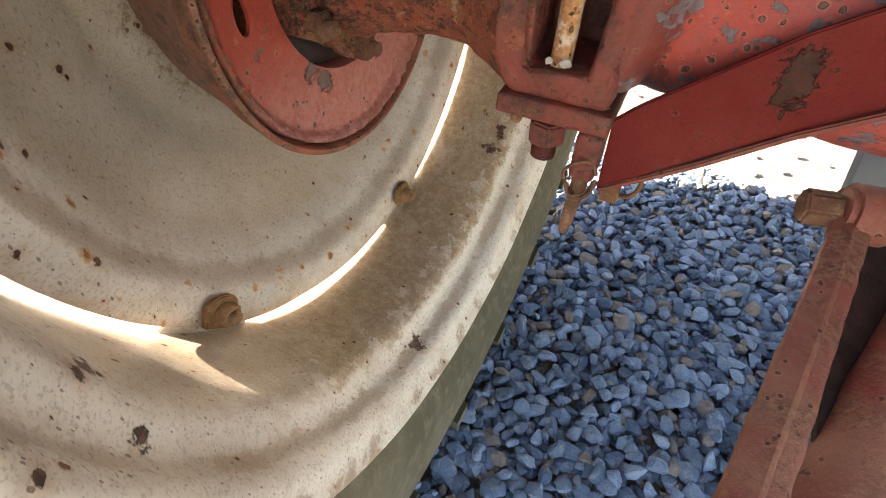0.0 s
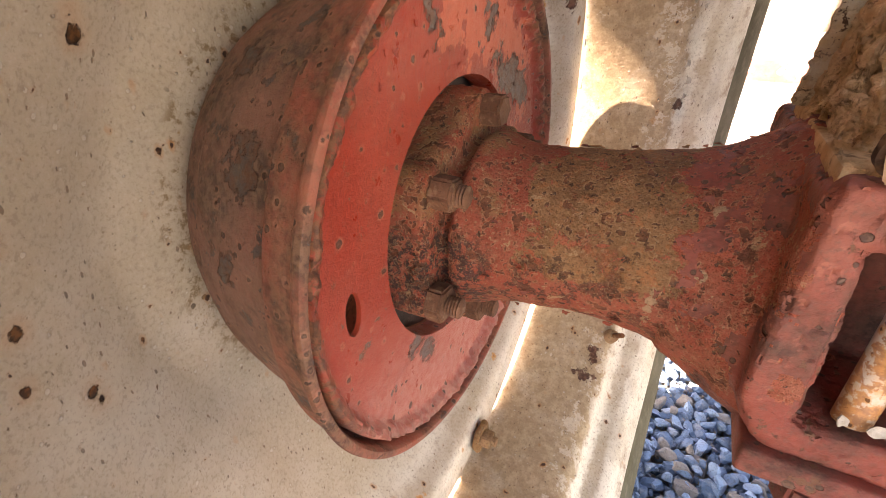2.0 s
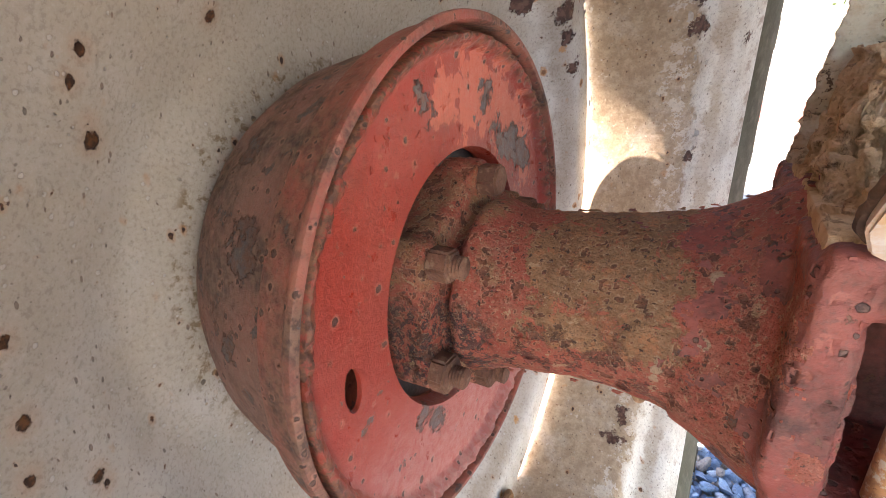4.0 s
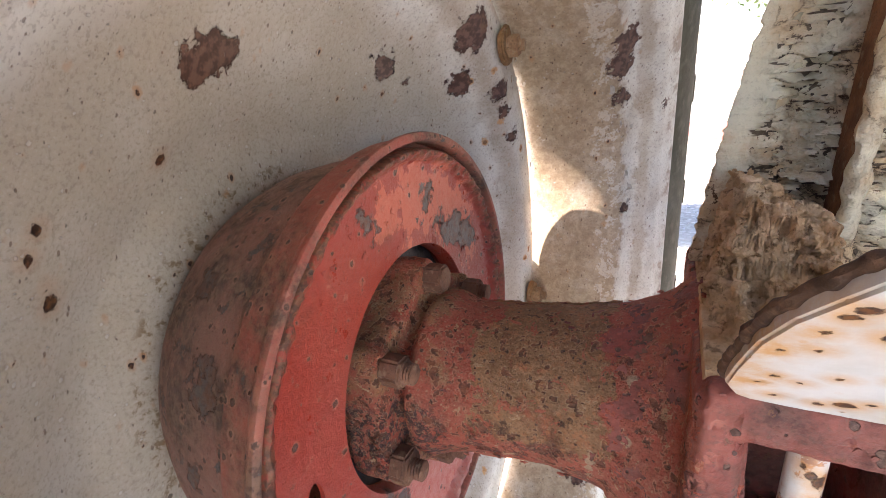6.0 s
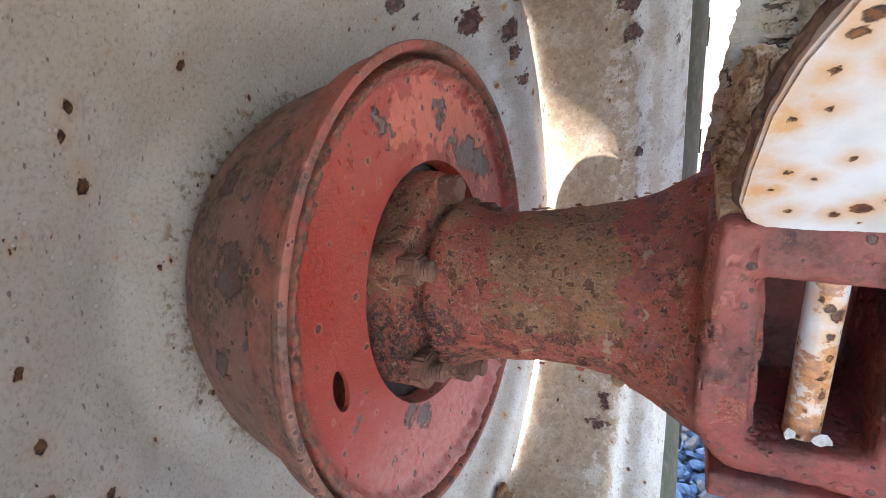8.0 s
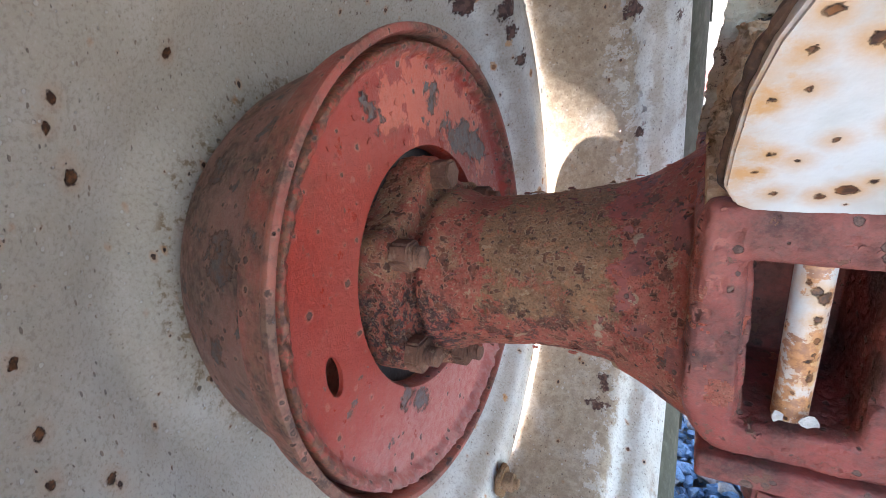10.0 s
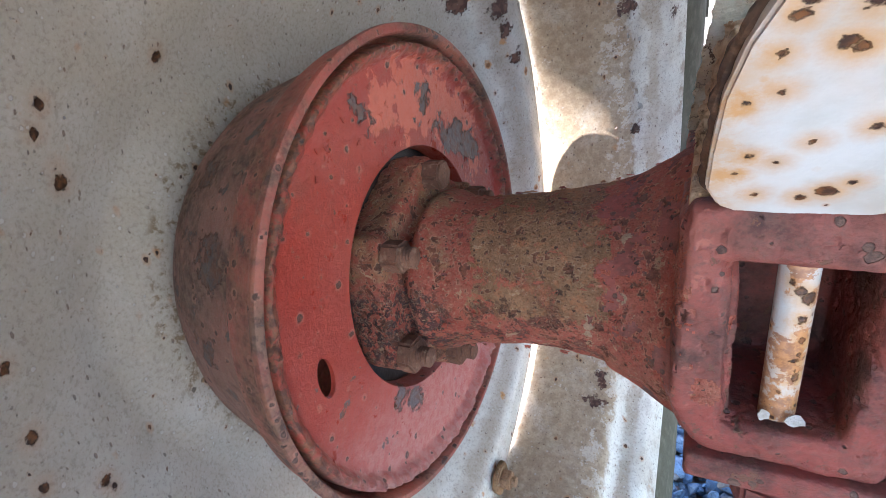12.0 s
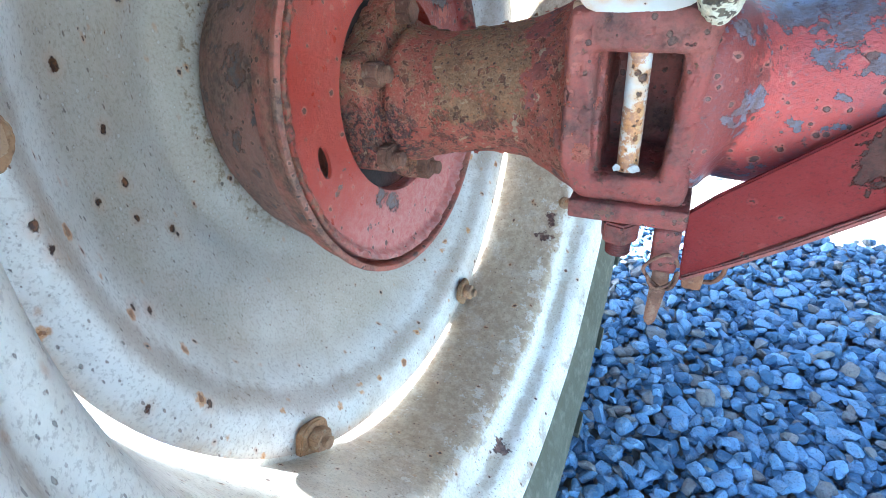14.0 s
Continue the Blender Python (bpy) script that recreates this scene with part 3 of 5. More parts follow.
def stone(name, pale=0.0):
    g = G(name)
    r = g.island()
    m1, m2 = g.noise(70, 5, 0.6), g.noise(400, 4, 0.6)
    col = g.mix(g.ramp(r, 0.0, 1.0), (0.062, 0.118, 0.195), (0.225, 0.335, 0.475))
    col = g.mix(g.ramp(g.math("FRACT", g.mul(r, 7.31)), 0.84, 0.87), col, (0.23, 0.20, 0.175))
    col = g.mix(g.mul(g.ramp(m1, 0.45, 0.7), 0.5), col, (0.30, 0.32, 0.33))
    col = g.mix(g.mul(g.ramp(m2, 0.5, 0.68), 0.6), col, (0.07, 0.085, 0.10))
    # mixes the sun's glare into the stone colour
    if pale:
        col = g.mix(pale, col, (0.46, 0.44, 0.40))
    n = g.bump(g.math("ADD", m1, g.mul(m2, 0.5)), 0.0030)
    return g.done(col, 0.8, 0.0, n, 0.3)


def earth():
    g = G("stony_earth")
    d, c = g.voro(38, g.wob(30, 0.02))
    m1, m2 = g.noise(3, 5), g.noise(60, 6, 0.65)
    n = g.t.nodes.new("ShaderNodeSeparateColor")
    g.put(n.inputs[0], c)
    col = g.mix(n.outputs[0], (0.28, 0.27, 0.245), (0.39, 0.375, 0.34))
    col = g.mix(g.ramp(d, 0.25, 0.55), col, (0.25, 0.235, 0.21))
    col = g.mix(g.mul(g.ramp(m1, 0.4, 0.7), 0.6), col, (0.42, 0.39, 0.34))
    nn = g.bump(g.math("SUBTRACT", g.mul(m2, 0.5), d), 0.012)
    return g.done(col, 0.9, 0.0, nn, 0.2)


def plain(name, a, b, scale=40, rough=0.7, depth=0.001, metal=0.0):
    g = G(name)
    m1, m2 = g.noise(scale, 5), g.noise(scale * 7, 4)
    col = g.mix(g.ramp(m1, 0.35, 0.7), a, b)
    n = g.bump(g.math("ADD", m1, g.mul(m2, 0.5)), depth)
    return g.done(col, g.ramp(m2, 0.3, 0.7, rough - 0.08, rough + 0.08), metal, n, 0.35)

DISC_MARKS = [(-0.102, -0.081, 0.710, 0.0030), (-0.086, -0.150, 0.695, 0.0025), (-0.087, -0.156, 0.684, 0.0022), (-0.097, -0.151, 0.661, 0.0037), (-0.097, -0.152, 0.669, 0.0027),
              (-0.085, -0.207, 0.566, 0.0030), (-0.092, -0.191, 0.520, 0.0029), (-0.094, -0.190, 0.513, 0.0022), (-0.071, -0.215, 0.639, 0.0036), (-0.085, -0.203, 0.599, 0.0025),
              (-0.017, -0.280, 0.592, 0.0026), (-0.020, -0.280, 0.579, 0.0022), (-0.047, -0.257, 0.515, 0.0024), (-0.055, -0.247, 0.502, 0.0026), (-0.018, -0.262, 0.446, 0.0026),
              (-0.011, -0.290, 0.481, 0.0026), (-0.071, -0.232, 0.568, 0.0022), (-0.082, -0.213, 0.544, 0.0023)]
DISC_FLAKES = [(-0.083, -0.058, 0.756, 0.013), (-0.083, -0.043, 0.760, 0.012), (-0.083, -0.050, 0.763, 0.010), (-0.076, 0.109, 0.749, 0.011), (-0.078, 0.102, 0.756, 0.007), (-0.047, 0.189, 0.731, 0.013),
               (-0.022, 0.172, 0.772, 0.018), (-0.020, 0.226, 0.719, 0.010), (-0.017, 0.257, 0.672, 0.007), (-0.018, 0.235, 0.700, 0.008), (-0.075, 0.135, 0.738, 0.004)]
M_DISC = cream_paint("cream_wheel_paint", base=(0.76, 0.735, 0.67), grey=(0.68, 0.665, 0.61), marks=DISC_MARKS, flakes=DISC_FLAKES, dust=0.5, edge=True)
M_RIM = cream_paint("muddy_rim_paint", base=(0.80, 0.78, 0.70), grey=(0.74, 0.715, 0.63), dots=1.5, dust=0.45, muddy=True, marks=[(0.080, -0.323, 0.487, 0.0045), (0.123, -0.352, 0.508, 0.0028), (0.100, -0.110, 0.228, 0.002)],
                    flakes=[(0.104, -0.097, 0.219, 0.009), (0.074, -0.320, 0.478, 0.006), (0.095, -0.325, 0.448, 0.005), (0.068, 0.192, 0.286, 0.010), (0.071, 0.213, 0.303, 0.010), (0.091, 0.270, 0.755, 0.013), (0.088, 0.280, 0.736, 0.014), (0.086, 0.297, 0.704, 0.009), (0.127, 0.332, 0.693, 0.006), (0.091, 0.337, 0.575, 0.006)])
M_DRUM = red_paint("drum_side_paint", (0.30, 0.118, 0.085), (0.28, 0.150, 0.108), 0.65, 0.75, patch=80, marks=[(-0.05, -0.133, 0.612, 0.012), (-0.05, -0.130, 0.622, 0.009), (-0.07, -0.10, 0.652, 0.010), (-0.06, -0.137, 0.565, 0.007)], dirt_col=(0.22, 0.145, 0.10))
M_RING = red_paint("drum_ring_paint", (0.40, 0.085, 0.055), (0.38, 0.15, 0.095), 0.7, 0.5, dirt_col=(0.22, 0.125, 0.08))
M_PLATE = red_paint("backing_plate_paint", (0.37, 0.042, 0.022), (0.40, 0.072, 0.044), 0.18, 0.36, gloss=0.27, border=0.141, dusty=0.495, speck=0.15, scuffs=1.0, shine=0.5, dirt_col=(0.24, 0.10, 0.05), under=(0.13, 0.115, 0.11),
                    marks=[(-0.008, 0.076, 0.627, 0.013), (-0.008, 0.093, 0.618, 0.013), (-0.008, 0.058, 0.630, 0.008), (-0.008, 0.104, 0.612, 0.008), (-0.008, 0.034, 0.660, 0.006), (-0.008, 0.038, 0.668, 0.0055), (-0.008, 0.047, 0.643, 0.006),
                           (-0.008, -0.039, 0.666, 0.0055), (-0.008, -0.042, 0.673, 0.0045), (-0.008, -0.030, 0.660, 0.004), (-0.008, -0.055, 0.484, 0.0065), (-0.008, -0.043, 0.470, 0.0075), (-0.008, -0.036, 0.462, 0.006), (-0.008, -0.060, 0.478, 0.005)],
                    bright=[(-0.008, -0.015, 0.670, 0.017), (-0.008, 0.015, 0.668, 0.022), (-0.008, 0.045, 0.660, 0.024), (-0.008, 0.075, 0.645, 0.020), (-0.008, 0.010, 0.652, 0.014), (-0.008, 0.100, 0.600, 0.015), (-0.008, 0.095, 0.628, 0.014)])
M_TUBE = dirty_tube_paint()
M_CAST = red_paint("casting_paint", (0.25, 0.048, 0.033), (0.26, 0.080, 0.055), 0.62, 0.62, dirt_col=(0.115, 0.058, 0.042), under=(0.075, 0.048, 0.040), scuffs=0.25, gloss=0.46, patch=75)
# the under colours hold bare grey and the blue of reflected sky
M_BARREL = red_paint("housing_paint", (0.43, 0.060, 0.040), (0.42, 0.095, 0.08), root=0.250, dirt=0.15, chips=0.85, dirt_col=(0.15, 0.10, 0.09), under=(0.17, 0.155, 0.18), under2=(0.13, 0.085, 0.075), bare_sky_top=0.603, gloss=0.36, patch=36)
M_BAR = red_paint("drawbar_paint", (0.150, 0.0165, 0.014), (0.17, 0.026, 0.021), 0.05, 0.03, shine=0.15, dirt_col=(0.075, 0.018, 0.015), scuffs=0.15, under=(0.045, 0.024, 0.018), under2=(0.075, 0.032, 0.022), gloss=0.68, marks=[(0.309, -0.073, 0.560, 0.0083), (0.308, -0.073, 0.553, 0.0090), (0.310, -0.073, 0.545, 0.0067), (0.310, -0.073, 0.565, 0.0060)])
M_LINK = red_paint("link_paint", (0.32, 0.085, 0.065), (0.42, 0.22, 0.14), 0.6, 0.15, dirt_col=(0.38, 0.21, 0.13))
M_RUST = rusty("rusty_steel")
M_BOLT = rusty("rusty_red_bolt", (0.12, 0.058, 0.036), (0.21, 0.105, 0.062), (0.30, 0.20, 0.125), 0.0018)
M_NUT = rusty("dusty_brown_nut", (0.27, 0.155, 0.085), (0.37, 0.235, 0.135), (0.42, 0.32, 0.21), 0.0008)
M_PAD = rusty("dusty_rust_crust", (0.22, 0.12, 0.06), (0.36, 0.21, 0.105), (0.42, 0.31, 0.20), 0.0022)
# near-black: stands for shade in the drum's gap, and for other dark parts
M_NEAR_BLACK = plain("near_black_iron", (0.020, 0.016, 0.014), (0.05, 0.038, 0.032), 60, 0.5)
M_WHITE = chipped_white("rust_spotted_white_paint", 0.75, 0.3, side=0.167, marks=[(0.1742, -0.1317, 0.6876, 0.0024), (0.1757, -0.1346, 0.6909, 0.003), (0.1831, -0.1263, 0.6813, 0.0026), (0.186, -0.125, 0.680, 0.0022), (0.1854, -0.1328, 0.6888, 0.0034),
    (0.1727, -0.1253, 0.6803, 0.0016), (0.1744, -0.1173, 0.6712, 0.0010), (0.1706, -0.1001, 0.6516, 0.0012), (0.1771, -0.0980, 0.6492, 0.0011), (0.1917, -0.0876, 0.6374, 0.0042), (0.1742, -0.0862, 0.6358, 0.0014), (0.1861, -0.0852, 0.6347, 0.0024),
    (0.1965, -0.0908, 0.6410, 0.0017), (0.1839, -0.1040, 0.6561, 0.0010), (0.1673, -0.1151, 0.6687, 0.0012), (0.1951, -0.1074, 0.6599, 0.0016), (0.1975, -0.108, 0.6605, 0.0013), (0.168, -0.094, 0.645, 0.001)])
M_ROD = chipped_white("rusted_white_rod_paint", 2.0, 0.7, low=0.572, eaten=True, marks=[(0.196, -0.0725, 0.593, 0.0040), (0.193, -0.0730, 0.596, 0.0026), (0.1945, -0.0730, 0.584, 0.0024), (0.190, -0.0725, 0.599, 0.0016), (0.196, -0.072, 0.575, 0.0022), (0.1945, -0.073, 0.566, 0.0022), (0.196, -0.0725, 0.558, 0.0026)])
M_PEEL = peeling_cream()
M_DARK_RUST = rusty("dark_rust", (0.055, 0.032, 0.022), (0.13, 0.070, 0.040), (0.22, 0.13, 0.075))
M_MUD = dried_mud()
M_RUBBER = rubber()
M_STONE = stone("crushed_stone")
# lit copy of the crushed stone, for the ground beyond the shadow
M_SUNLIT_STONE = stone("sunlit_stone", 0.8)
M_EARTH = earth()
M_POST = plain("blue_grey_paint", (0.10, 0.13, 0.17), (0.15, 0.18, 0.21), 20, 0.6)
M_PINK = red_paint("faded_rail_paint", (0.42, 0.12, 0.10), (0.45, 0.22, 0.2), 0.2, 0.1)
M_FLAKE = plain("loose_paint_flake", (0.50, 0.47, 0.42), (0.36, 0.32, 0.26), 200, 0.6)
M_CURL = plain("curled_cream_flake", (0.50, 0.45, 0.31), (0.38, 0.29, 0.17), 120, 0.6)
M_BLUE = plain("blue_plastic", (0.02, 0.16, 0.42), (0.03, 0.22, 0.5), 200, 0.4)
# dark grey, so that the unseen transmission bounces little light
M_GREY = plain("dark_grey_iron", (0.030, 0.028, 0.025), (0.06, 0.055, 0.05), 12, 0.8)
# dark, so that the unseen fender throws back little light
M_UNDER = plain("dark_fender_underside", (0.050, 0.040, 0.030), (0.095, 0.075, 0.055), 30, 0.9)
M_BARK = plain("bark", (0.12, 0.09, 0.06), (0.18, 0.14, 0.1), 8, 0.9, 0.01)
M_LEAF = plain("leaves", (0.05, 0.09, 0.025), (0.09, 0.12, 0.04), 2, 0.7)


# ---- ground ----
def ground():
    bm = bmesh.new()
    bmesh.ops.create_grid(bm, x_segments=60, y_segments=60, size=1)
    for v in bm.verts:
        r = max(abs(v.co.x), abs(v.co.y))
        v.co *= 3 + 900 * r ** 6 if r > 0.02 else 3
        v.co.z = -0.028
    ob = new("ground", mesh(bm, "ground", 0))
    ob.data.materials.append(M_EARTH)
    return tagged(ob, "pale stony earth under loose crushed gravel", "ground", kind="structure")


def stone_shapes(count, fine=2):
    """Angular pebbles: spheres cut by a few flat faces."""
    out = []
    for k in range(count):
        bm = bmesh.new()
        bmesh.ops.create_icosphere(bm, subdivisions=fine, radius=1)
        P = np.array([v.co[:] for v in bm.verts])
        F = np.array([[v.index for v in f.verts] for f in bm.faces])
        bm.free()
        for _ in range(15):
            n = RNG.normal(size=3)
            n /= np.linalg.norm(n)
            d = RNG.uniform(0.40, 0.78)
            s = P @ n
            P = P - np.outer(np.maximum(s - d, 0), n)
        P *= np.array([1.0, RNG.uniform(0.62, 0.9), RNG.uniform(0.42, 0.7)])
        out.append((P, F))
    return out


def gravel(name, x0, x1, y0, y1, step, size, layers, keep=None, fine=2, material=M_STONE, label="loose blue-grey crushed stone gravel lying on the ground"):
    shapes = stone_shapes(14, fine)
    V, T, base = [], [], 0
    for layer in range(layers):
        for x in np.arange(x0, x1, step):
            for y in np.arange(y0, y1, step):
                px, py = x + RNG.uniform(-0.5, 0.5) * step, y + RNG.uniform(-0.5, 0.5) * step
                if keep and not keep(px, py):
                    continue
                P, F = shapes[RNG.integers(len(shapes))]
                s = size * RNG.uniform(0.45, 1.0) ** 0.8
                turn = np.array((Euler((RNG.normal() * 0.45, RNG.normal() * 0.45, RNG.uniform(0, 6.3)))).to_matrix())
                z = -0.014 + layer * 0.010 + RNG.uniform(-0.006, 0.006)
                V.append(P @ turn.T * s * 0.74 + np.array([px, py, z]))
                T.append(F + base)
                base += len(P)
    V, T = np.concatenate(V), np.concatenate(T)
    me = bpy.data.meshes.new(name)
    me.vertices.add(len(V)), me.vertices.foreach_set("co", V.ravel())
    me.loops.add(T.size), me.loops.foreach_set("vertex_index", T.ravel().astype(np.int32))
    me.polygons.add(len(T)), me.polygons.foreach_set("loop_start", np.arange(0, T.size, 3, dtype=np.int32))
    me.polygons.foreach_set("use_smooth", np.zeros(len(T), dtype=bool))
    me.update(calc_edges=True)
    me.validate()
    ob = new(name, me)
    me.materials.append(material)
    return tagged(ob, label, "gravel", kind="stuff")


ground()


# ---- the wheel ----
wheel = thing("wheel", (0, 0, 0), "cream steel tractor wheel with worn dusty tyre standing on gravel", "wheel")

DISC = smooth_profile([(-0.013, 0.3122), (-0.0135, 0.300), (-0.017, 0.284), (-0.029, 0.2725), (-0.046, 0.260), (-0.062, 0.245), (-0.074, 0.228), (-0.086, 0.206), (-0.099, 0.182), (-0.108, 0.166), (-0.112, 0.150), (-0.113, 0.10), (-0.113, 0.03)], 5)


def scalloped(bm):
    """Cuts the disc's edge back between the lugs, so that slits of daylight stay open."""
    for v in bm.verts:
        r, a = math.hypot(v.co.y, v.co.z - H), math.degrees(math.atan2(v.co.z - H, v.co.y))
        if r > 0.268:
            off = abs((a + 76 + 30) % 60 - 30)
            k = max(0.0, min(1.0, (off - 7) / 17))
            w = min(1.0, (r - 0.268) / 0.045)
            q = (r - 0.0022 * w * k * k * (3 - 2 * k)) / r
            v.co.y, v.co.z = v.co.y * q, H + (v.co.z - H) * q
    return bm


part("disc", scalloped(lathe(DISC + [(x - 0.006, r) for x, r in reversed(DISC)], 360, True, 0.0012)), M_DISC, wheel, "cream dished wheel disc with rust spots and flaked paint")

IN = [(0.134, 0.384), (0.138, 0.380), (0.135, 0.374), (0.130, 0.366), (0.126, 0.356), (0.117, 0.350), (0.104, 0.347), (0.096, 0.342), (0.088, 0.332), (0.078, 0.3258), (0.055, 0.3215), (0.02, 0.3185), (-0.02, 0.3180), (-0.06, 0.3220)]
OUT = [(-0.098, 0.332), (-0.11, 0.338), (-0.118, 0.346), (-0.14, 0.350), (-0.148, 0.358), (-0.154, 0.372), (-0.158, 0.380), (-0.154, 0.384)]
RIM = smooth_profile(IN, 3) + smooth_profile(OUT, 3)
RIM_BACK = [(-0.150, 0.378), (-0.142, 0.360), (-0.118, 0.352), (-0.098, 0.3375), (-0.06, 0.328), (-0.02, 0.3235), (0.02, 0.324), (0.055, 0.327), (0.078, 0.333), (0.096, 0.350), (0.120, 0.357), (0.130, 0.378)]
part("rim", lathe(RIM + RIM_BACK, 220, True, 0.0012, 5), M_RIM, wheel, "muddy cream steel rim with stepped bead seats")

TY = [(0.128, 0.372), (0.137, 0.386), (0.145, 0.402), (0.152, 0.43), (0.155, 0.465), (0.152, 0.50), (0.142, 0.528), (0.118, 0.543), (0.06, 0.551)]
TYRE = smooth_profile(TY, 4) + smooth_profile([(-0.02 - x, r) for x, r in reversed(TY)], 4)
tyre = part("tyre", lathe(TYRE, 180, True, 0.002, 9), M_RUBBER, wheel, "worn olive-grey rubber tyre caked in dust")


def tread_bar(a0, side):
    """One slanting tread bar, from the shoulder to the middle of the tread."""
    bm, rows = bmesh.new(), []
    for k in range(9):
        s = k / 8
        x = -0.01 + side * (0.164 * (1 - s) + 0.004)
        a = a0 + 0.26 * s ** 1.2
        low = 0.505 + 0.044 * min(1, s * 2.2)
        high = 0.526 + 0.044 * min(1, s * 2.6)
        w = (0.019 + 0.004 * s) / 0.55
        rows.append([bm.verts.new((x, r * math.cos(b), H + r * math.sin(b))) for r, b in ((low, a - w), (high, a - w * 0.75), (high, a + w * 0.75), (low, a + w))])
    for p, q in zip(rows, rows[1:]):
        for k in range(4):
            bm.faces.new((p[k], p[(k + 1) % 4], q[(k + 1) % 4], q[k]))
    bm.faces.new(rows[0]), bm.faces.new(rows[-1][::-1])
    bmesh.ops.bevel(bm, geom=[e for e in bm.edges if e.calc_face_angle(0) > 0.7], offset=0.003, segments=1, affect="EDGES")
    return bm


for k in range(22):
    for side in (1, -1):
        part("tread_bar", tread_bar(2 * math.pi * (k + (0.5 if side < 0 else 0)) / 22, side), M_RUBBER, tyre)


def wheel_lug(angle):
    """A lug that ties the disc to the rim: a rounded pad, a hexagon nut and its stub."""
    c, s = math.cos(angle), math.sin(angle)
    at = lambda x, r, t=0.0: Vector((x, r * c - t * s, H + r * s + t * c))
    arc = lambda r, lo, hi, n: [Vector((-0.0165, r * math.cos(angle + radians(lo + (hi - lo) * k / n)), H + r * math.sin(angle + radians(lo + (hi - lo) * k / n)))) for k in range(n + 1)]
    lug = part("lug", slab(arc(0.3195, -8.5, 8.5, 12) + arc(0.292, 6, -6, 8), (1, 0, 0), 0.012, 0.0012), M_RIM, wheel, "welded wheel lug behind the disc edge")
    pad = [at(-0.0055, 0.297 - 0.015 * math.sin(math.pi * k / 12), 0.017 * math.cos(math.pi * k / 12)) for k in range(13)] + [at(-0.0055, 0.3125, -0.012), at(-0.0055, 0.3125, 0.012)]
    part("pad", roughen(slab(pad, (1, 0, 0), 0.006, 0.0015), 0.0014, 110, 2, 2), M_PAD, lug, "rusty brown washer pad")
    part("nut", hexa(at(-0.0055, 0.297), at(0.0045, 0.297), 0.0105, 0.001, angle), M_NUT, lug)
    part("bolt_end", thread(at(0.0045, 0.297), at(0.010, 0.297), 0.0055, 4), M_NUT, lug)


for k in range(6):
    wheel_lug(radians(-76 + 60 * k))

valve = part("valve", rod((0.083, 0.2365, 0.3185), (0.089, 0.2285, 0.3275), 0.0095, 18, 0.0065, 0.001), M_NUT, wheel, "dusty tyre valve on the rim")
part("stem", rod((0.087, 0.231, 0.325), (0.098, 0.219, 0.338), 0.0030, 12), M_RUST, valve)


# ---- the brake drum ----
drum = thing("brake_drum", (0, 0, 0), "red-painted brake drum with chipped backing plate against the wheel disc", "brake drum")
BODY = [(-0.113, 0.05), (-0.112, 0.117), (-0.106, 0.1225), (-0.096, 0.1275), (-0.088, 0.1300), (-0.083, 0.1335), (-0.060, 0.1385), (-0.035, 0.1420), (-0.016, 0.1430), (-0.016, 0.1390), (-0.085, 0.125), (-0.085, 0.05)]
part("drum_body", lathe(BODY, 160, True, 0.0012, 3), M_DRUM, drum, "dirty brown-red drum side with worn paint")
RING = [(-0.0225, 0.139), (-0.0230, 0.1490), (-0.0222, 0.1508), (-0.0200, 0.1516), (-0.0105, 0.1530), (-0.0040, 0.1535), (-0.0030, 0.1555), (-0.0005, 0.1565), (0.0018, 0.1560), (0.0026, 0.1540), (0.0024, 0.1518), (0.0004, 0.1506), (-0.014, 0.1502), (-0.019, 0.139)]
part("drum_ring", lathe(RING, 200, True, 0.0006, 4), M_RING, drum, "red drum flange with rubbed edges")


def backing_plate():
    """The pressed plate: a raised worn border, a round opening for the hub and a slot."""
    prof = [(-0.016, 0.1470), (-0.004, 0.1467), (-0.0010, 0.1460), (0.0000, 0.1449), (-0.0004, 0.1437), (-0.0012, 0.1425), (-0.0022, 0.1412), (-0.0034, 0.1402), (-0.0058, 0.1388), (-0.0075, 0.1370), (-0.008, 0.1345)]
    radii = [0.1345 - k * (0.1345 - 0.0840) / 26 for k in range(1, 27)]
    prof += [(-0.008 - 0.001 * math.sin(k * 0.12), r) for k, r in enumerate(radii)] + [(-0.0105, 0.0828), (-0.018, 0.0823)]
    bm = lathe(prof, 420, False, 0.0005, 8)
    cy, cz, a, b = -0.1125, 0.541, 0.0060, 0.0125
    gone = []
    for f in bm.faces:
        c = f.calc_center_median()
        if ((c.y - cy) / a) ** 2 + ((c.z - cz) / b) ** 2 < 1:
            gone.append(f)
    bmesh.ops.delete(bm, geom=gone, context="FACES")
    for v in bm.verts:
        if v.is_boundary and abs(v.co.y - cy) < 0.012 and abs(v.co.z - cz) < 0.02:
            d = math.hypot((v.co.y - cy) / a, (v.co.z - cz) / b)
            v.co.y, v.co.z = cy + (v.co.y - cy) / d, cz + (v.co.z - cz) / d
    for v in bm.verts:
        r = math.hypot(v.co.y, v.co.z - H)
        if 0.1385 < r < 0.1475:
            d = noise.noise(v.co * 150) + 0.6 * noise.noise(v.co * 420)
            v.co.x += 0.0027 * d
    ex = bmesh.ops.extrude_face_region(bm, geom=list(bm.faces))
    bmesh.ops.translate(bm, verts=[v for v in ex["geom"] if isinstance(v, bmesh.types.BMVert)], vec=(-0.003, 0, 0))
    return bm


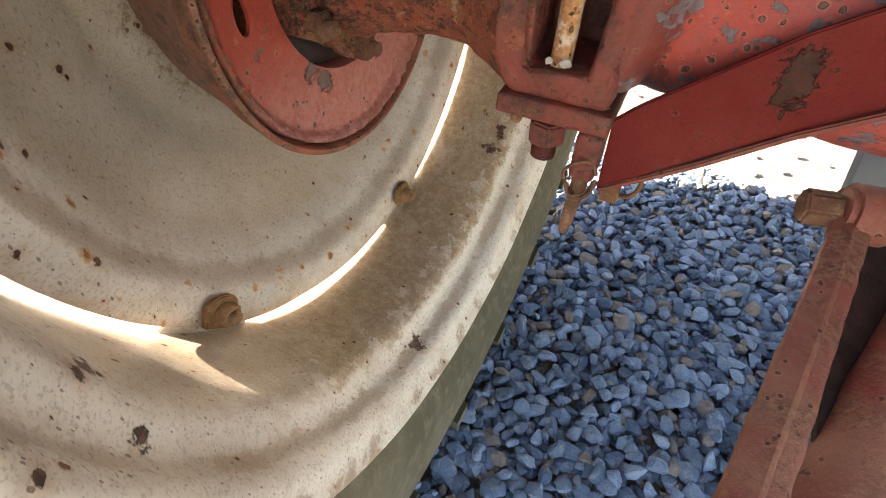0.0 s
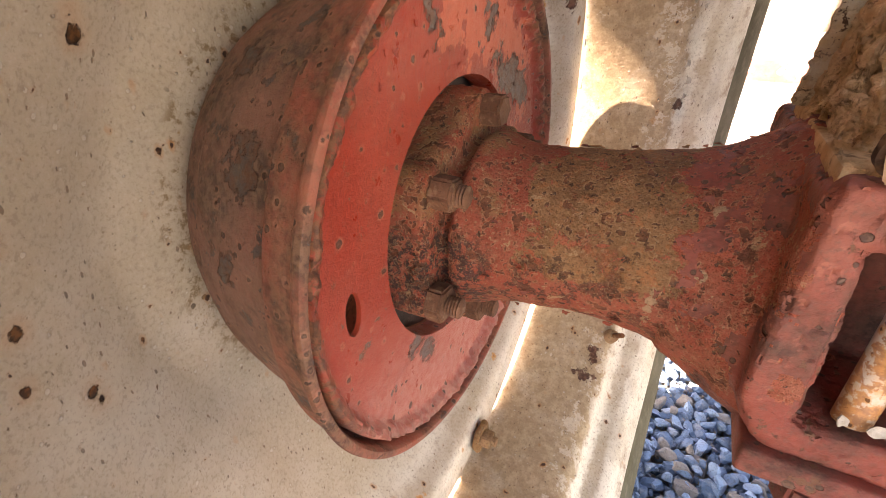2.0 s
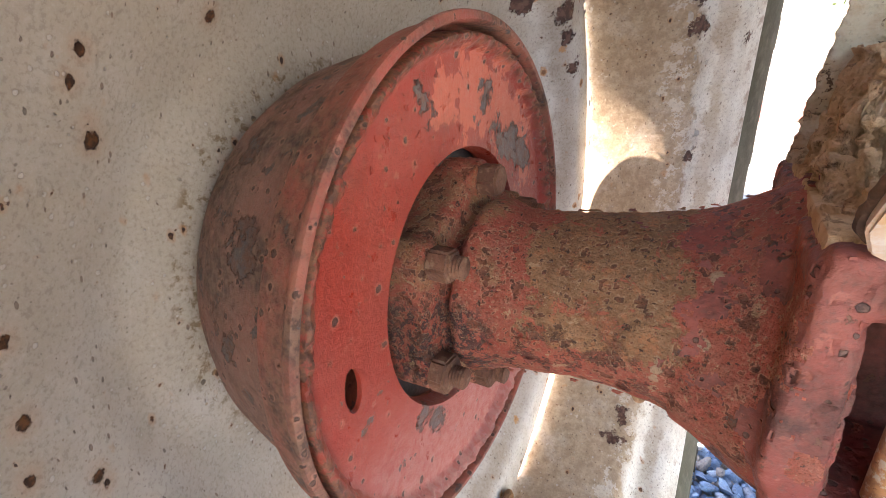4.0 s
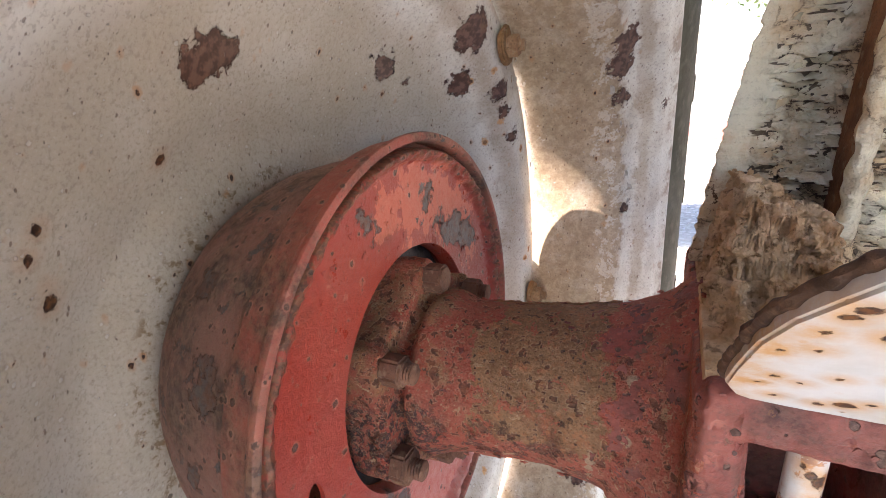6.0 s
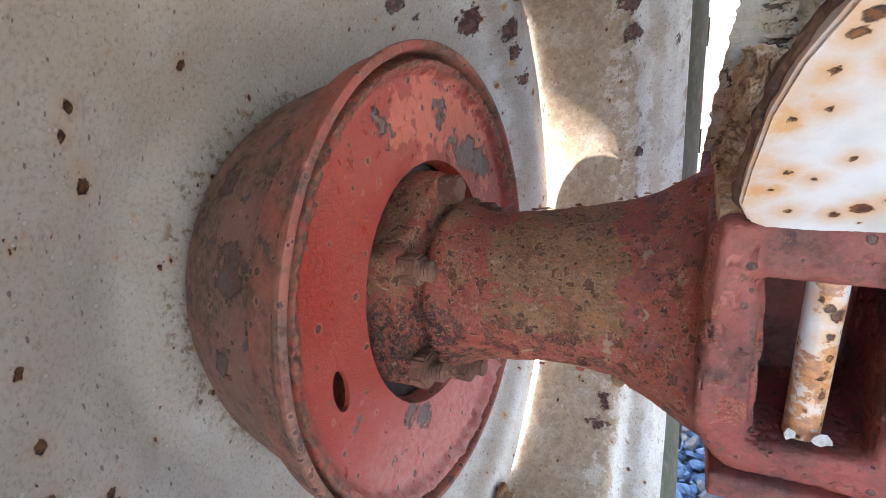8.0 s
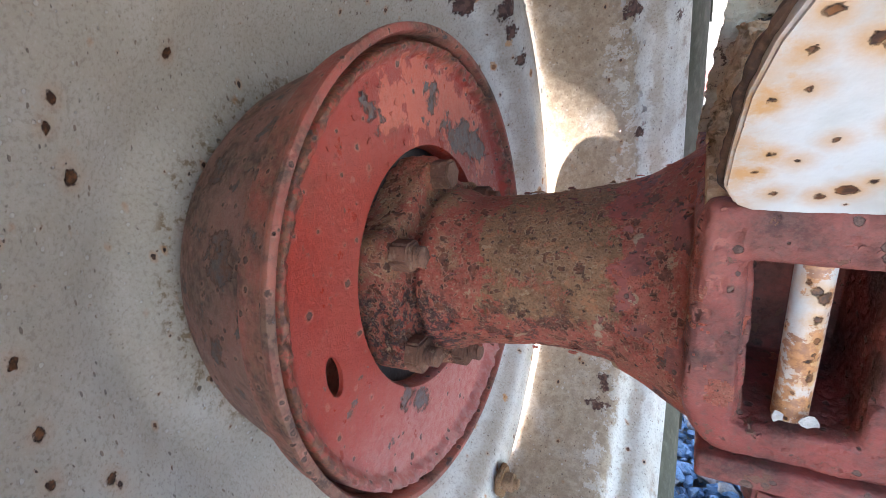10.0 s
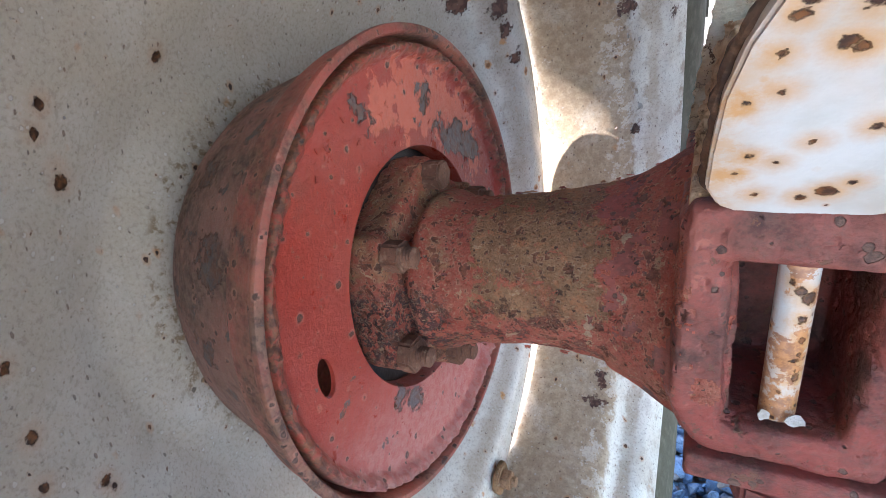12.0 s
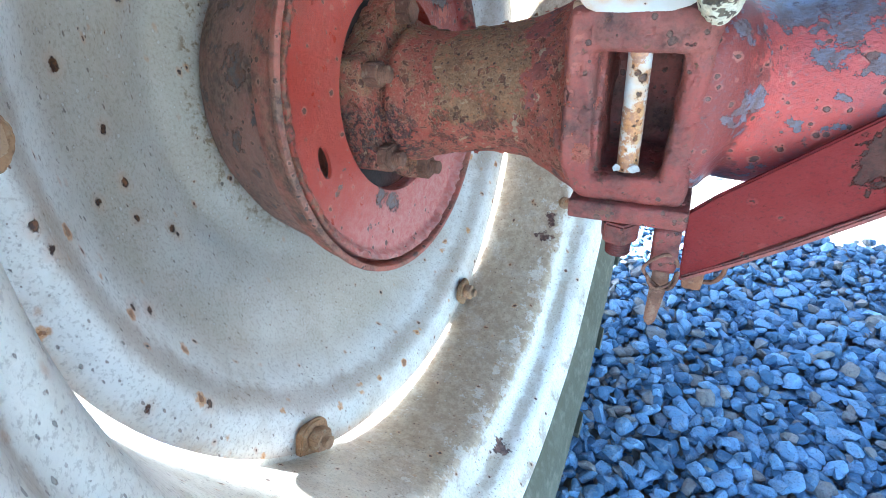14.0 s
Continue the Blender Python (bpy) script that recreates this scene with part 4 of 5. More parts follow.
# added ring whose dark colour stands in for the shade in the gap
part("gap_shade", lathe([(-0.0225, 0.1440), (-0.0185, 0.1440), (-0.0180, 0.1500), (-0.0225, 0.1500)], 160), M_NEAR_BLACK, drum, "near-black ring that stands for the gap's shade")
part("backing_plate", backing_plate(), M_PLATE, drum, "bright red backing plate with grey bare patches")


# ---- the axle ----
axle = thing("rear_axle", (0.2, 0, 0), "cast rear axle housing in dirty flaking red paint", "axle")
TUBE = smooth_profile([(0.0095, 0.0505), (0.0105, 0.0535), (0.0140, 0.0548), (0.0200, 0.0535), (0.0270, 0.0503), (0.040, 0.0480), (0.06, 0.0470), (0.088, 0.0472), (0.118, 0.0512), (0.140, 0.0570), (0.152, 0.066), (0.160, 0.071), (0.175, 0.074)], 6)
LIFT = [(0.02, 0.0), (0.036, 0.001), (0.088, 0.007), (0.118, 0.0078), (0.14, 0.0105), (0.152, 0.010), (0.175, 0.004), (0.228, 0.002), (0.245, 0.0085), (0.275, 0.0120), (0.66, 0.015)]


def fused(bodies, voxel, rounds):
    """Fuses overlapping closed bodies into one cast skin and rounds its inner corners."""
    me = bpy.data.meshes.new("fused")
    whole = bmesh.new()
    for b in bodies:
        bmesh.ops.recalc_face_normals(b, faces=b.faces)
        b.to_mesh(me)
        b.free()
        whole.from_mesh(me)
    whole.to_mesh(me)
    whole.free()
    ob = new("fused", me)
    m = ob.modifiers.new("skin", "REMESH")
    m.mode, m.voxel_size = "VOXEL", voxel
    m = ob.modifiers.new("round", "SMOOTH")
    m.factor, m.iterations = 0.5, rounds
    bpy.context.view_layer.update()
    out = bpy.data.meshes.new_from_object(ob.evaluated_get(bpy.context.evaluated_depsgraph_get()))
    bm = bmesh.new()
    bm.from_mesh(out)
    bpy.data.objects.remove(ob)
    bpy.data.meshes.remove(out), bpy.data.meshes.remove(me)
    return bm


def hub_flange():
    """The flange in the drum's opening: lobes with bosses for the bolts, a waist and the neck of the tube."""
    bm, seg, rings = bmesh.new(), 240, []
    for x, f in ((-0.03, 0.95), (-0.004, 0.98), (0.0005, 0.965), (0.0025, 0.92)):
        ring = []
        for k in range(seg):
            a = 2 * math.pi * k / seg
            r = 0.0705 + 0.0048 * math.cos(6 * (a - radians(88)))
            ring.append(bm.verts.new((x, r * f * math.cos(a), H + r * f * math.sin(a))))
        rings.append(ring)
    for p, q in zip(rings, rings[1:]):
        for k in range(seg):
            bm.faces.new((p[k], p[(k + 1) % seg], q[(k + 1) % seg], q[k]))
    bm.faces.new(rings[0]), bm.faces.new(rings[-1])
    bodies = [bm, lathe([(-0.02, 0.02), (-0.02, 0.0485), (0.012, 0.0485), (0.012, 0.02)], 120)]
    for k in range(6):
        a = radians(88 + 60 * k)
        y, z = 0.066 * math.cos(a), H + 0.066 * math.sin(a)
        bodies.append(rod((-0.02, y, z), (0.0042, y, z), 0.0118, 32))
    return crusted(roughen(fused(bodies, 0.0011, 6), 0.0016, 75), 0.0011, 120, 7, 0.34)


seam = [(x, float(np.interp(x, [q[0] for q in TUBE], [q[1] for q in TUBE])), float(np.interp(x, [q[0] for q in LIFT], [q[1] for q in LIFT]))) for x in np.linspace(0.032, 0.120, 12)]
part("casting_seam", roughen(tube([(x, (r + 0.0002) * math.cos(radians(61)), H + up + (r + 0.0002) * math.sin(radians(61))) for x, r, up in seam], 0.0012, 8, 8), 0.0013, 260), M_TUBE, axle, "ragged crust along the casting's seam")

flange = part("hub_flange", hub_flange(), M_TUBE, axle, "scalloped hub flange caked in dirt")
# near-black disc that closes the opening behind the flange
part("bore", lathe([(-0.034, 0.084), (-0.026, 0.0845), (-0.026, 0.02), (-0.034, 0.02)], 90), M_NEAR_BLACK, axle, "near-black bore behind the flange")
for k in range(6):
    a = radians(88 + 60 * k)
    y, z = 0.066 * math.cos(a), H + 0.066 * math.sin(a)
    if k in (0, 1, 5):
        part("bolt", hexa((0.003, y, z), (0.0165, y, z), 0.0100, 0.0014, a), M_BOLT, flange)
    else:
        nut = part("nut", hexa((0.003, y, z), (0.014, y, z), 0.0122, 0.0014, a), M_BOLT, flange)
    if k not in (0,):
        part("stud", thread((0.014, y, z), (0.023, y, z), 0.0062, 5), M_BOLT, flange)


def prism(outline, y0, y1, bev):
    """A block with an outline in x and z between two depths."""
    bm = bmesh.new()
    a = [bm.verts.new((x, y0, z)) for x, z in outline]
    b = [bm.verts.new((x, y1, z)) for x, z in outline]
    n = len(outline)
    for k in range(n):
        bm.faces.new((a[k], a[(k + 1) % n], b[(k + 1) % n], b[k]))
    bm.faces.new(a[::-1]), bm.faces.new(b)
    bmesh.ops.bevel(bm, geom=list(bm.edges), offset=bev, segments=3, profile=0.5, affect="EDGES")
    return bm


def saddle_blocks():
    """The saddle: a solid back and a frame in front of it round the pocket for the clamp's rod."""
    return [
        prism([(0.1520, 0.627), (0.1515, 0.542), (0.1530, 0.528), (0.1630, 0.5165), (0.2290, 0.5165), (0.2300, 0.627)], -0.020, 0.079, 0.004),
        prism([(0.1535, 0.628), (0.1530, 0.542), (0.1545, 0.529), (0.1640, 0.5165), (0.1760, 0.5165), (0.1725, 0.545), (0.1712, 0.628)], -0.0800, 0.0, 0.0065),
        prism([(0.2145, 0.628), (0.2130, 0.545), (0.2080, 0.5165), (0.2280, 0.5165), (0.2300, 0.628)], -0.0790, 0.0, 0.0065),
        prism([(0.1560, 0.629), (0.1560, 0.607), (0.2280, 0.606), (0.2280, 0.629)], -0.0800, 0.0, 0.0050),
        prism([(0.1590, 0.534), (0.1640, 0.5165), (0.2280, 0.5165), (0.2280, 0.536), (0.2000, 0.5365)], -0.0800, 0.0, 0.0065),
    ]


def axle_casting():
    """Tube and saddle in one skin; a step runs down where the saddle's shoulder begins."""
    tube_body = raised(lathe([(0.0090, 0.03)] + resample(TUBE, 0.003) + [(0.175, 0.03)], 140, True), LIFT)
    flank = lathe([(0.120, 0.03), (0.122, 0.046), (0.140, 0.054), (0.153, 0.062), (0.165, 0.066), (0.165, 0.03)], 90)
    for v in flank.verts:
        v.co.y *= 1.12
    bm = fused([tube_body, flank, *saddle_blocks()], 0.0011, 16)
    for v in bm.verts:
        x, y, z = v.co
        edge = 0.1555 + 0.0022 * noise.noise(Vector((y, z, 0)) * 60) + 0.0009 * noise.noise(Vector((y, z, 4)) * 260)
        if z > H + 0.030 and y < 0.05:
            up = min(1.0, (z - H - 0.030) / 0.012)
            d = x - edge
            v.co += Vector((0, -0.6, 0.8)) * up * (0.0022 * max(0.0, min(1.0, d / 0.002 + 0.5)) * max(0.0, 1 - max(0.0, d) / 0.03) - 0.0016 * math.exp(-(d / 0.0010) ** 2))
    bm = crusted(roughen(bm, 0.0011, 75), 0.0009, 115, 3, 0.46)
    bare = bm.verts.layers.float["bare"]
    for v in bm.verts:
        v[bare] *= max(0.0, min(1.0, (0.166 - v.co.x) / 0.02))
    for f in bm.faces:
        c = f.calc_center_median()
        f.material_index = int(c.x + 0.05 * noise.fractal(c * 42, 0.7, 2.1, 5) > 0.146)
    return bm


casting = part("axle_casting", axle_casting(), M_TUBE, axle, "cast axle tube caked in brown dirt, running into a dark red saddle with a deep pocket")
casting.data.materials.append(M_CAST)
BARREL = smooth_profile([(0.218, 0.054), (0.230, 0.0515), (0.240, 0.0525), (0.252, 0.0550), (0.275, 0.0575), (0.34, 0.063), (0.48, 0.073), (0.66, 0.086)], 6)


def flared(bm):
    """Widens the housing's root into a rounded block that runs out of the saddle."""
    for v in bm.verts:
        up = max(0.0, min(1.0, (v.co.z - H + 0.005) / 0.03))
        f = max(0.0, min(1.0, (0.246 + 0.022 * up - v.co.x) / (0.017 + 0.020 * up)))
        f = f * f * (3 - 2 * f)
        if f and v.co.x < 0.30 and math.hypot(v.co.y, v.co.z - H) > 0.032:
            cz = H + 0.0200
            a = math.atan2(v.co.z - cz, v.co.y)
            r = (abs(math.cos(a) / 0.0772) ** 4.5 + abs(math.sin(a) / 0.0535) ** 4.5) ** (-1 / 4.5)
            v.co = v.co.lerp(Vector((v.co.x, r * math.cos(a), cz + r * math.sin(a))), f)
    return bm


part("housing", roughen(flared(raised(lathe([(0.218, 0.02)] + resample(BARREL, 0.0025) + [(0.66, 0.02)], 120, True), LIFT)), 0.001, 40, 4), M_BARREL, axle, "red axle housing with flaked paint and grey patches")

# ---- clamp under the saddle ----
clamp = thing("u_bolt", (0.197, -0.066, 0.48), "rusty white clamp bolt through the red axle saddle", "bolt")
part("shank", roughen(rod((0.1925, -0.0665, 0.478), (0.1925, -0.0665, 0.622), 0.0064, 24), 0.0004, 200), M_ROD, clamp, "white-painted rod with orange rust")
part("nut", hexa((0.1925, -0.0665, 0.484), (0.1925, -0.0665, 0.500), 0.013, 0.0015, 0.3), M_CAST, clamp)
part("thread", thread((0.1925, -0.0665, 0.484), (0.1925, -0.0665, 0.472), 0.0085, 6), M_CAST, clamp)
part("nut", hexa((0.197, -0.035, 0.482), (0.197, -0.035, 0.500), 0.013, 0.0015, 0.9), M_CAST, clamp)


def chip(at, size, tilt):
    """A torn scrap of paint, bent along its middle."""
    bm, r = bmesh.new(), random.Random(int(tilt * 10))
    pts = []
    for k in range(11):
        a = 2 * math.pi * k / 11
        q = size * r.uniform(0.55, 1.0)
        pts.append(Vector((q * math.cos(a), 0.72 * q * math.sin(a), 0.35 * q * abs(math.cos(a)))))
    mid = bm.verts.new((0, 0, 0.0003))
    ring = [bm.verts.new(p) for p in pts]
    faces = [bm.faces.new((mid, ring[k], ring[(k + 1) % 11])) for k in range(11)]
    ex = bmesh.ops.extrude_face_region(bm, geom=faces)
    bmesh.ops.translate(bm, verts=[v for v in ex["geom"] if isinstance(v, bmesh.types.BMVert)], vec=(0, 0, 0.0006))
    return turned(bm, pose(*at, 62, 15 * tilt, 20 * tilt))


part("paint_flake", chip((0.1975, -0.0745, 0.5400), 0.0045, 0.4), M_FLAKE, clamp, "curled white paint flake")
part("paint_flake", chip((0.1865, -0.0745, 0.5395), 0.0036, 1.3), M_FLAKE, clamp, "curled white paint flake")

bracket = thing("clamp_plate", (0.195, -0.05, 0.5), "rusty red clamp plate bolted under the axle saddle", "plate")
part("plate", roughen(box((0.160, -0.083, 0.5045), (0.2315, 0.06, 0.5180), 0.003, 3), 0.0008, 80), M_CAST, bracket)
part("ear", roughen(box((0.214, -0.082, 0.470), (0.2305, -0.055, 0.504), 0.004, 3), 0.0008, 80, 3), M_CAST, bracket, "drooping ear of the clamp plate")

pin = thing("linch_pin", (0.222, -0.078, 0.45), "rusty pointed pin with a wire ring, hanging under the clamp", "pin")
part("spike", slab([(0.2175, -0.080, 0.488), (0.2285, -0.080, 0.488), (0.2275, -0.080, 0.455), (0.2242, -0.080, 0.4215), (0.2220, -0.080, 0.4185), (0.2185, -0.080, 0.4195), (0.2168, -0.080, 0.4230), (0.2170, -0.080, 0.450)], (0, -1, 0), 0.008, 0.002), M_BOLT, pin)
part("ring", tube([(0.222 + 0.0115 * math.cos(a) * 0.9, -0.084 + 0.004 * math.sin(a * 2), 0.474 + 0.013 * math.sin(a)) for a in np.linspace(0.3, 6.4, 14)], 0.0012, 8, 3), M_BOLT, pin, "bent wire ring")
part("clip", tube([(0.2145, -0.083, 0.468), (0.218, -0.086, 0.462), (0.224, -0.087, 0.463), (0.230, -0.085, 0.468), (0.2315, -0.083, 0.474)], 0.0012, 8, 4), M_BOLT, pin)


# ---- drawbar strap ----
strap = thing("drawbar_bracket", (0.23, -0.08, 0.49), "dark red folded steel bracket rising from the axle clamp", "bracket")
part("web", slab([(0.231, -0.070, 0.511), (0.244, -0.070, 0.5245), (0.274, -0.070, 0.550), (0.303, -0.070, 0.575), (0.42, -0.070, 0.655), (0.47, -0.070, 0.628), (0.36, -0.070, 0.553), (0.321, -0.070, 0.525), (0.288, -0.070, 0.497), (0.262, -0.070, 0.477), (0.234, -0.070, 0.457)], (0, -1, 0), 0.004, 0.001), M_BAR, strap)
part("lip", slab([(0.236, -0.0715, 0.4588), (0.262, -0.072, 0.4772), (0.288, -0.0725, 0.4972), (0.321, -0.073, 0.5252), (0.36, -0.075, 0.5532), (0.47, -0.082, 0.6285), (0.47, -0.067, 0.6285), (0.36, -0.067, 0.5532), (0.321, -0.067, 0.5252), (0.288, -0.067, 0.4972), (0.262, -0.067, 0.4772), (0.236, -0.067, 0.4588)], (0.5, 0, -0.9), 0.004, 0.001), M_CAST, strap, "worn lip of the bracket")
hook = part("hook", roughen(box((0.236, -0.066, 0.448), (0.249, -0.052, 0.475), 0.003, 2), 0.0006, 90), M_RUST, strap, "rusty pin hanging below the bracket")
part("ring", tube([(0.246, -0.06, 0.452), (0.256, -0.06, 0.455), (0.260, -0.06, 0.466), (0.256, -0.06, 0.478)], 0.0016, 8, 5), M_RUST, hook)


# ---- fender stay ----
stay = thing("fender_stay", (0.19, -0.05, 0.63), "white rust-spotted fender stay bolted on top of the axle saddle", "fender stay")


def plate_pt(x, s):
    """A place on the leaning front plate: s runs up it."""
    return Vector((x, -0.078 - 0.66 * s, 0.6265 + 0.75 * s))


def front_plate():
    left = [(0.1645, 0.0045), (0.1605, 0.016), (0.161, 0.035), (0.1625, 0.058), (0.166, 0.075), (0.171, 0.088), (0.178, 0.105), (0.187, 0.13)]
    right = [(0.262, 0.13), (0.243, 0.10), (0.232, 0.06), (0.2255, 0.03), (0.221, 0.012), (0.214, 0.003)]
    foot = [(0.200, -0.003), (0.188, -0.0045), (0.175, -0.003)]
    n = Vector((0, -0.75, -0.66)).normalized()
    bm = slab([plate_pt(x, s) for x, s in left + right + foot], n, 0.005, 0.001)
    return bm


part("front_plate", front_plate(), M_WHITE, stay, "white plate with orange rust spots")
ROLL = [plate_pt(0.2225, 0.003), plate_pt(0.229, 0.03), plate_pt(0.238, 0.07), plate_pt(0.252, 0.11), plate_pt(0.262, 0.14)]
part("rolled_edge", crusted(roughen(tube([p + Vector((0.002, -0.0045, 0)) for p in ROLL], 0.0085, 40, 40, 0.011), 0.0022, 90), 0.0022, 120, 12, 0.16), M_PEEL, stay, "rust-eaten rolled edge")

part("rusted_edge", roughen(tube([plate_pt(x + 0.0004, s) + Vector((0, 0.0042, 0.0036)) for x, s in ((0.1645, 0.005), (0.1605, 0.016), (0.161, 0.035), (0.1625, 0.058), (0.166, 0.075), (0.171, 0.088), (0.178, 0.105), (0.187, 0.13))], 0.0020, 10, 22), 0.0016, 190), M_DARK_RUST, stay, "dark rust-eaten edge of the plate")
part("rust_hole", roughen(tube([plate_pt(0.221, 0.007), plate_pt(0.2245, 0.022), plate_pt(0.229, 0.040)], 0.0042, 12, 8), 0.0016, 140), M_DARK_RUST, stay, "dark rusted-through seam beside the rolled edge")


def plate_face(z):
    """Depth of the back plate's front face."""
    return 0.034 + 0.085 * max(0.0, z - 0.66)


def peeling_plate():
    """The plate behind, its paint torn into small shingles whose lower edges curl off."""
    nx, nz, bm = 130, 270, bmesh.new()
    bare = bm.verts.layers.float.new("bare")
    face, rear = [], []
    for j in range(nz + 1):
        z = 0.632 + 0.190 * j / nz
        xl = float(np.interp(z, [0.632, 0.66, 0.69, 0.722, 0.76, 0.82], [0.152, 0.155, 0.160, 0.166, 0.174, 0.190]))
        xl += 0.0016 * noise.noise(Vector((z * 160, 3, 0))) + 0.0011 * noise.noise(Vector((z * 420, 5, 0)))
        xr = float(np.interp(z, [0.632, 0.76, 0.82], [0.240, 0.245, 0.260]))
        a, b = [], []
        for i in range(nx + 1):
            x = xl + (xr - xl) * i / nx
            w = noise.noise_vector(Vector((x * 90, z * 90, 2)))
            q = Vector((x * 100 + 0.75 * w.x, z * 270 + 0.55 * w.y, 0.0))
            d, c = noise.voronoi(q)
            t = q.y - c[0].y
            band = max(0.0, min(1.0, (x - xl - 0.010 - 0.010 * noise.noise(Vector((x * 40, z * 55, 9)))) / 0.010))
            torn = max(0.0, min(1.0, 0.45 + 1.6 * noise.noise(Vector((x * 70, z * 95, 4)))))
            lift = (0.10 + 0.90 * band * torn) * abs(noise.cell(c[0] * 11.3))
            y = plate_face(z) - 0.0100 * lift * max(0.0, 0.50 - t) ** 1.6 + 0.0004 * noise.noise(Vector((x, 0, z)) * 300)
            a.append(bm.verts.new((x, y, z))), b.append(bm.verts.new((x, plate_face(z) + 0.005, z)))
            # marks a strip under each curled edge, to paint in its shadow
            gap = max(0.0, 1 - (d[1] - d[0]) / (0.05 + 0.22 * torn))
            a[-1][bare] = gap * min(1.0, band * torn * 1.6 + 0.25 * torn) * max(0.0, min(1.0, t / 0.12))
        face.append(a), rear.append(b)
    for j in range(nz):
        for i in range(nx):
            bm.faces.new((face[j][i], face[j][i + 1], face[j + 1][i + 1], face[j + 1][i]))
            bm.faces.new((rear[j][i], rear[j + 1][i], rear[j + 1][i + 1], rear[j][i + 1]))
        bm.faces.new((face[j][0], face[j + 1][0], rear[j + 1][0], rear[j][0]))
        bm.faces.new((face[j][nx], rear[j][nx], rear[j + 1][nx], face[j + 1][nx]))
    for i in range(nx):
        bm.faces.new((face[0][i], rear[0][i], rear[0][i + 1], face[0][i + 1]))
        bm.faces.new((face[nz][i], face[nz][i + 1], rear[nz][i + 1], rear[nz][i]))
    return bm


part("back_plate", peeling_plate(), M_PEEL, stay, "cream plate with peeling curled paint", 55)
WEB = [(0.2055, 0.034, 0.632), (0.2075, 0.036, 0.70), (0.213, 0.044, 0.80), (0.213, 0.012, 0.80), (0.2085, 0.008, 0.70), (0.2065, 0.006, 0.632)]
part("side_web", roughen(slab(WEB, (-1, 0, 0), 0.004, 0.001), 0.0012, 110), M_RUST, stay, "brown rusted web between the plates")
part("web_edge", roughen(tube([(0.2075, 0.006, 0.632), (0.2085, 0.005, 0.67), (0.2095, 0.006, 0.70), (0.2115, 0.008, 0.75), (0.214, 0.012, 0.80)], 0.0042, 12, 16), 0.0026, 130), M_PEEL, stay, "rust-toothed cream edge of the web")
part("foot", roughen(box((0.156, -0.072, 0.624), (0.230, 0.05, 0.632), 0.002, 2), 0.0006, 60), M_MUD, stay, "mud-covered foot of the stay")


def mud_heap():
    """A layered, cracked lump of dried mud, highest against the plate behind it."""
    bm = bmesh.new()
    bmesh.ops.create_grid(bm, x_segments=190, y_segments=250, size=0.5)
    for v in bm.verts:
        u, w = v.co.x + 0.5, v.co.y + 0.5
        x, y = 0.157 + u * 0.054, -0.072 + w * 0.104
        p = Vector((x, y, 0))
        edge = max(0.0, min(u, 1 - u) * 2 + 0.18 * noise.noise(p * 130))
        rise = max(0.0, min(1.0, (w - 0.20 + 0.16 * noise.noise(p * 55) + 0.08 * noise.noise(p * 140)) / 0.42))
        z = 0.050 * rise * (0.55 + 0.45 * rise) * min(1, 0.12 + edge * 2.4) * (0.90 + 0.12 * math.sin(u * 5 + 0.5))
        q = z / 0.0085 + 0.55 * noise.noise(p * 95)
        step = math.floor(q) + max(0.0, min(1.0, ((q % 1.0) - 0.55) / 0.3))
        v.co = (x, y, 0.6315 + 0.45 * z + 0.55 * 0.0085 * max(0.0, step))
    bm.normal_update()
    push = []
    for v in bm.verts:
        p = Vector((v.co.x, v.co.y, v.co.z * 1.3)) + 0.006 * noise.noise_vector(v.co * 120)
        d, c = noise.voronoi(p * 95)
        e, b = noise.voronoi(p * 260 + Vector((3, 1, 7)))
        big = 0.0019 * noise.cell(c[0] * 9.7) - 0.0030 * max(0.0, 1 - (d[1] - d[0]) / 0.16)
        small = 0.0006 * noise.cell(b[0] * 9.7) - 0.0010 * max(0.0, 1 - (e[1] - e[0]) / 0.2)
        push.append(big + small + 0.0026 * noise.noise(p * 60))
    for v, d in zip(bm.verts, push):
        v.co += v.normal * d
    ob = new("mud_clump", mesh(bm, "mud_clump", 80))
    ob.data.materials.append(M_MUD)
    return tagged(ob, "clump of dried brown mud lodged in the fender stay", "mud", kind="stuff")


mud_heap()

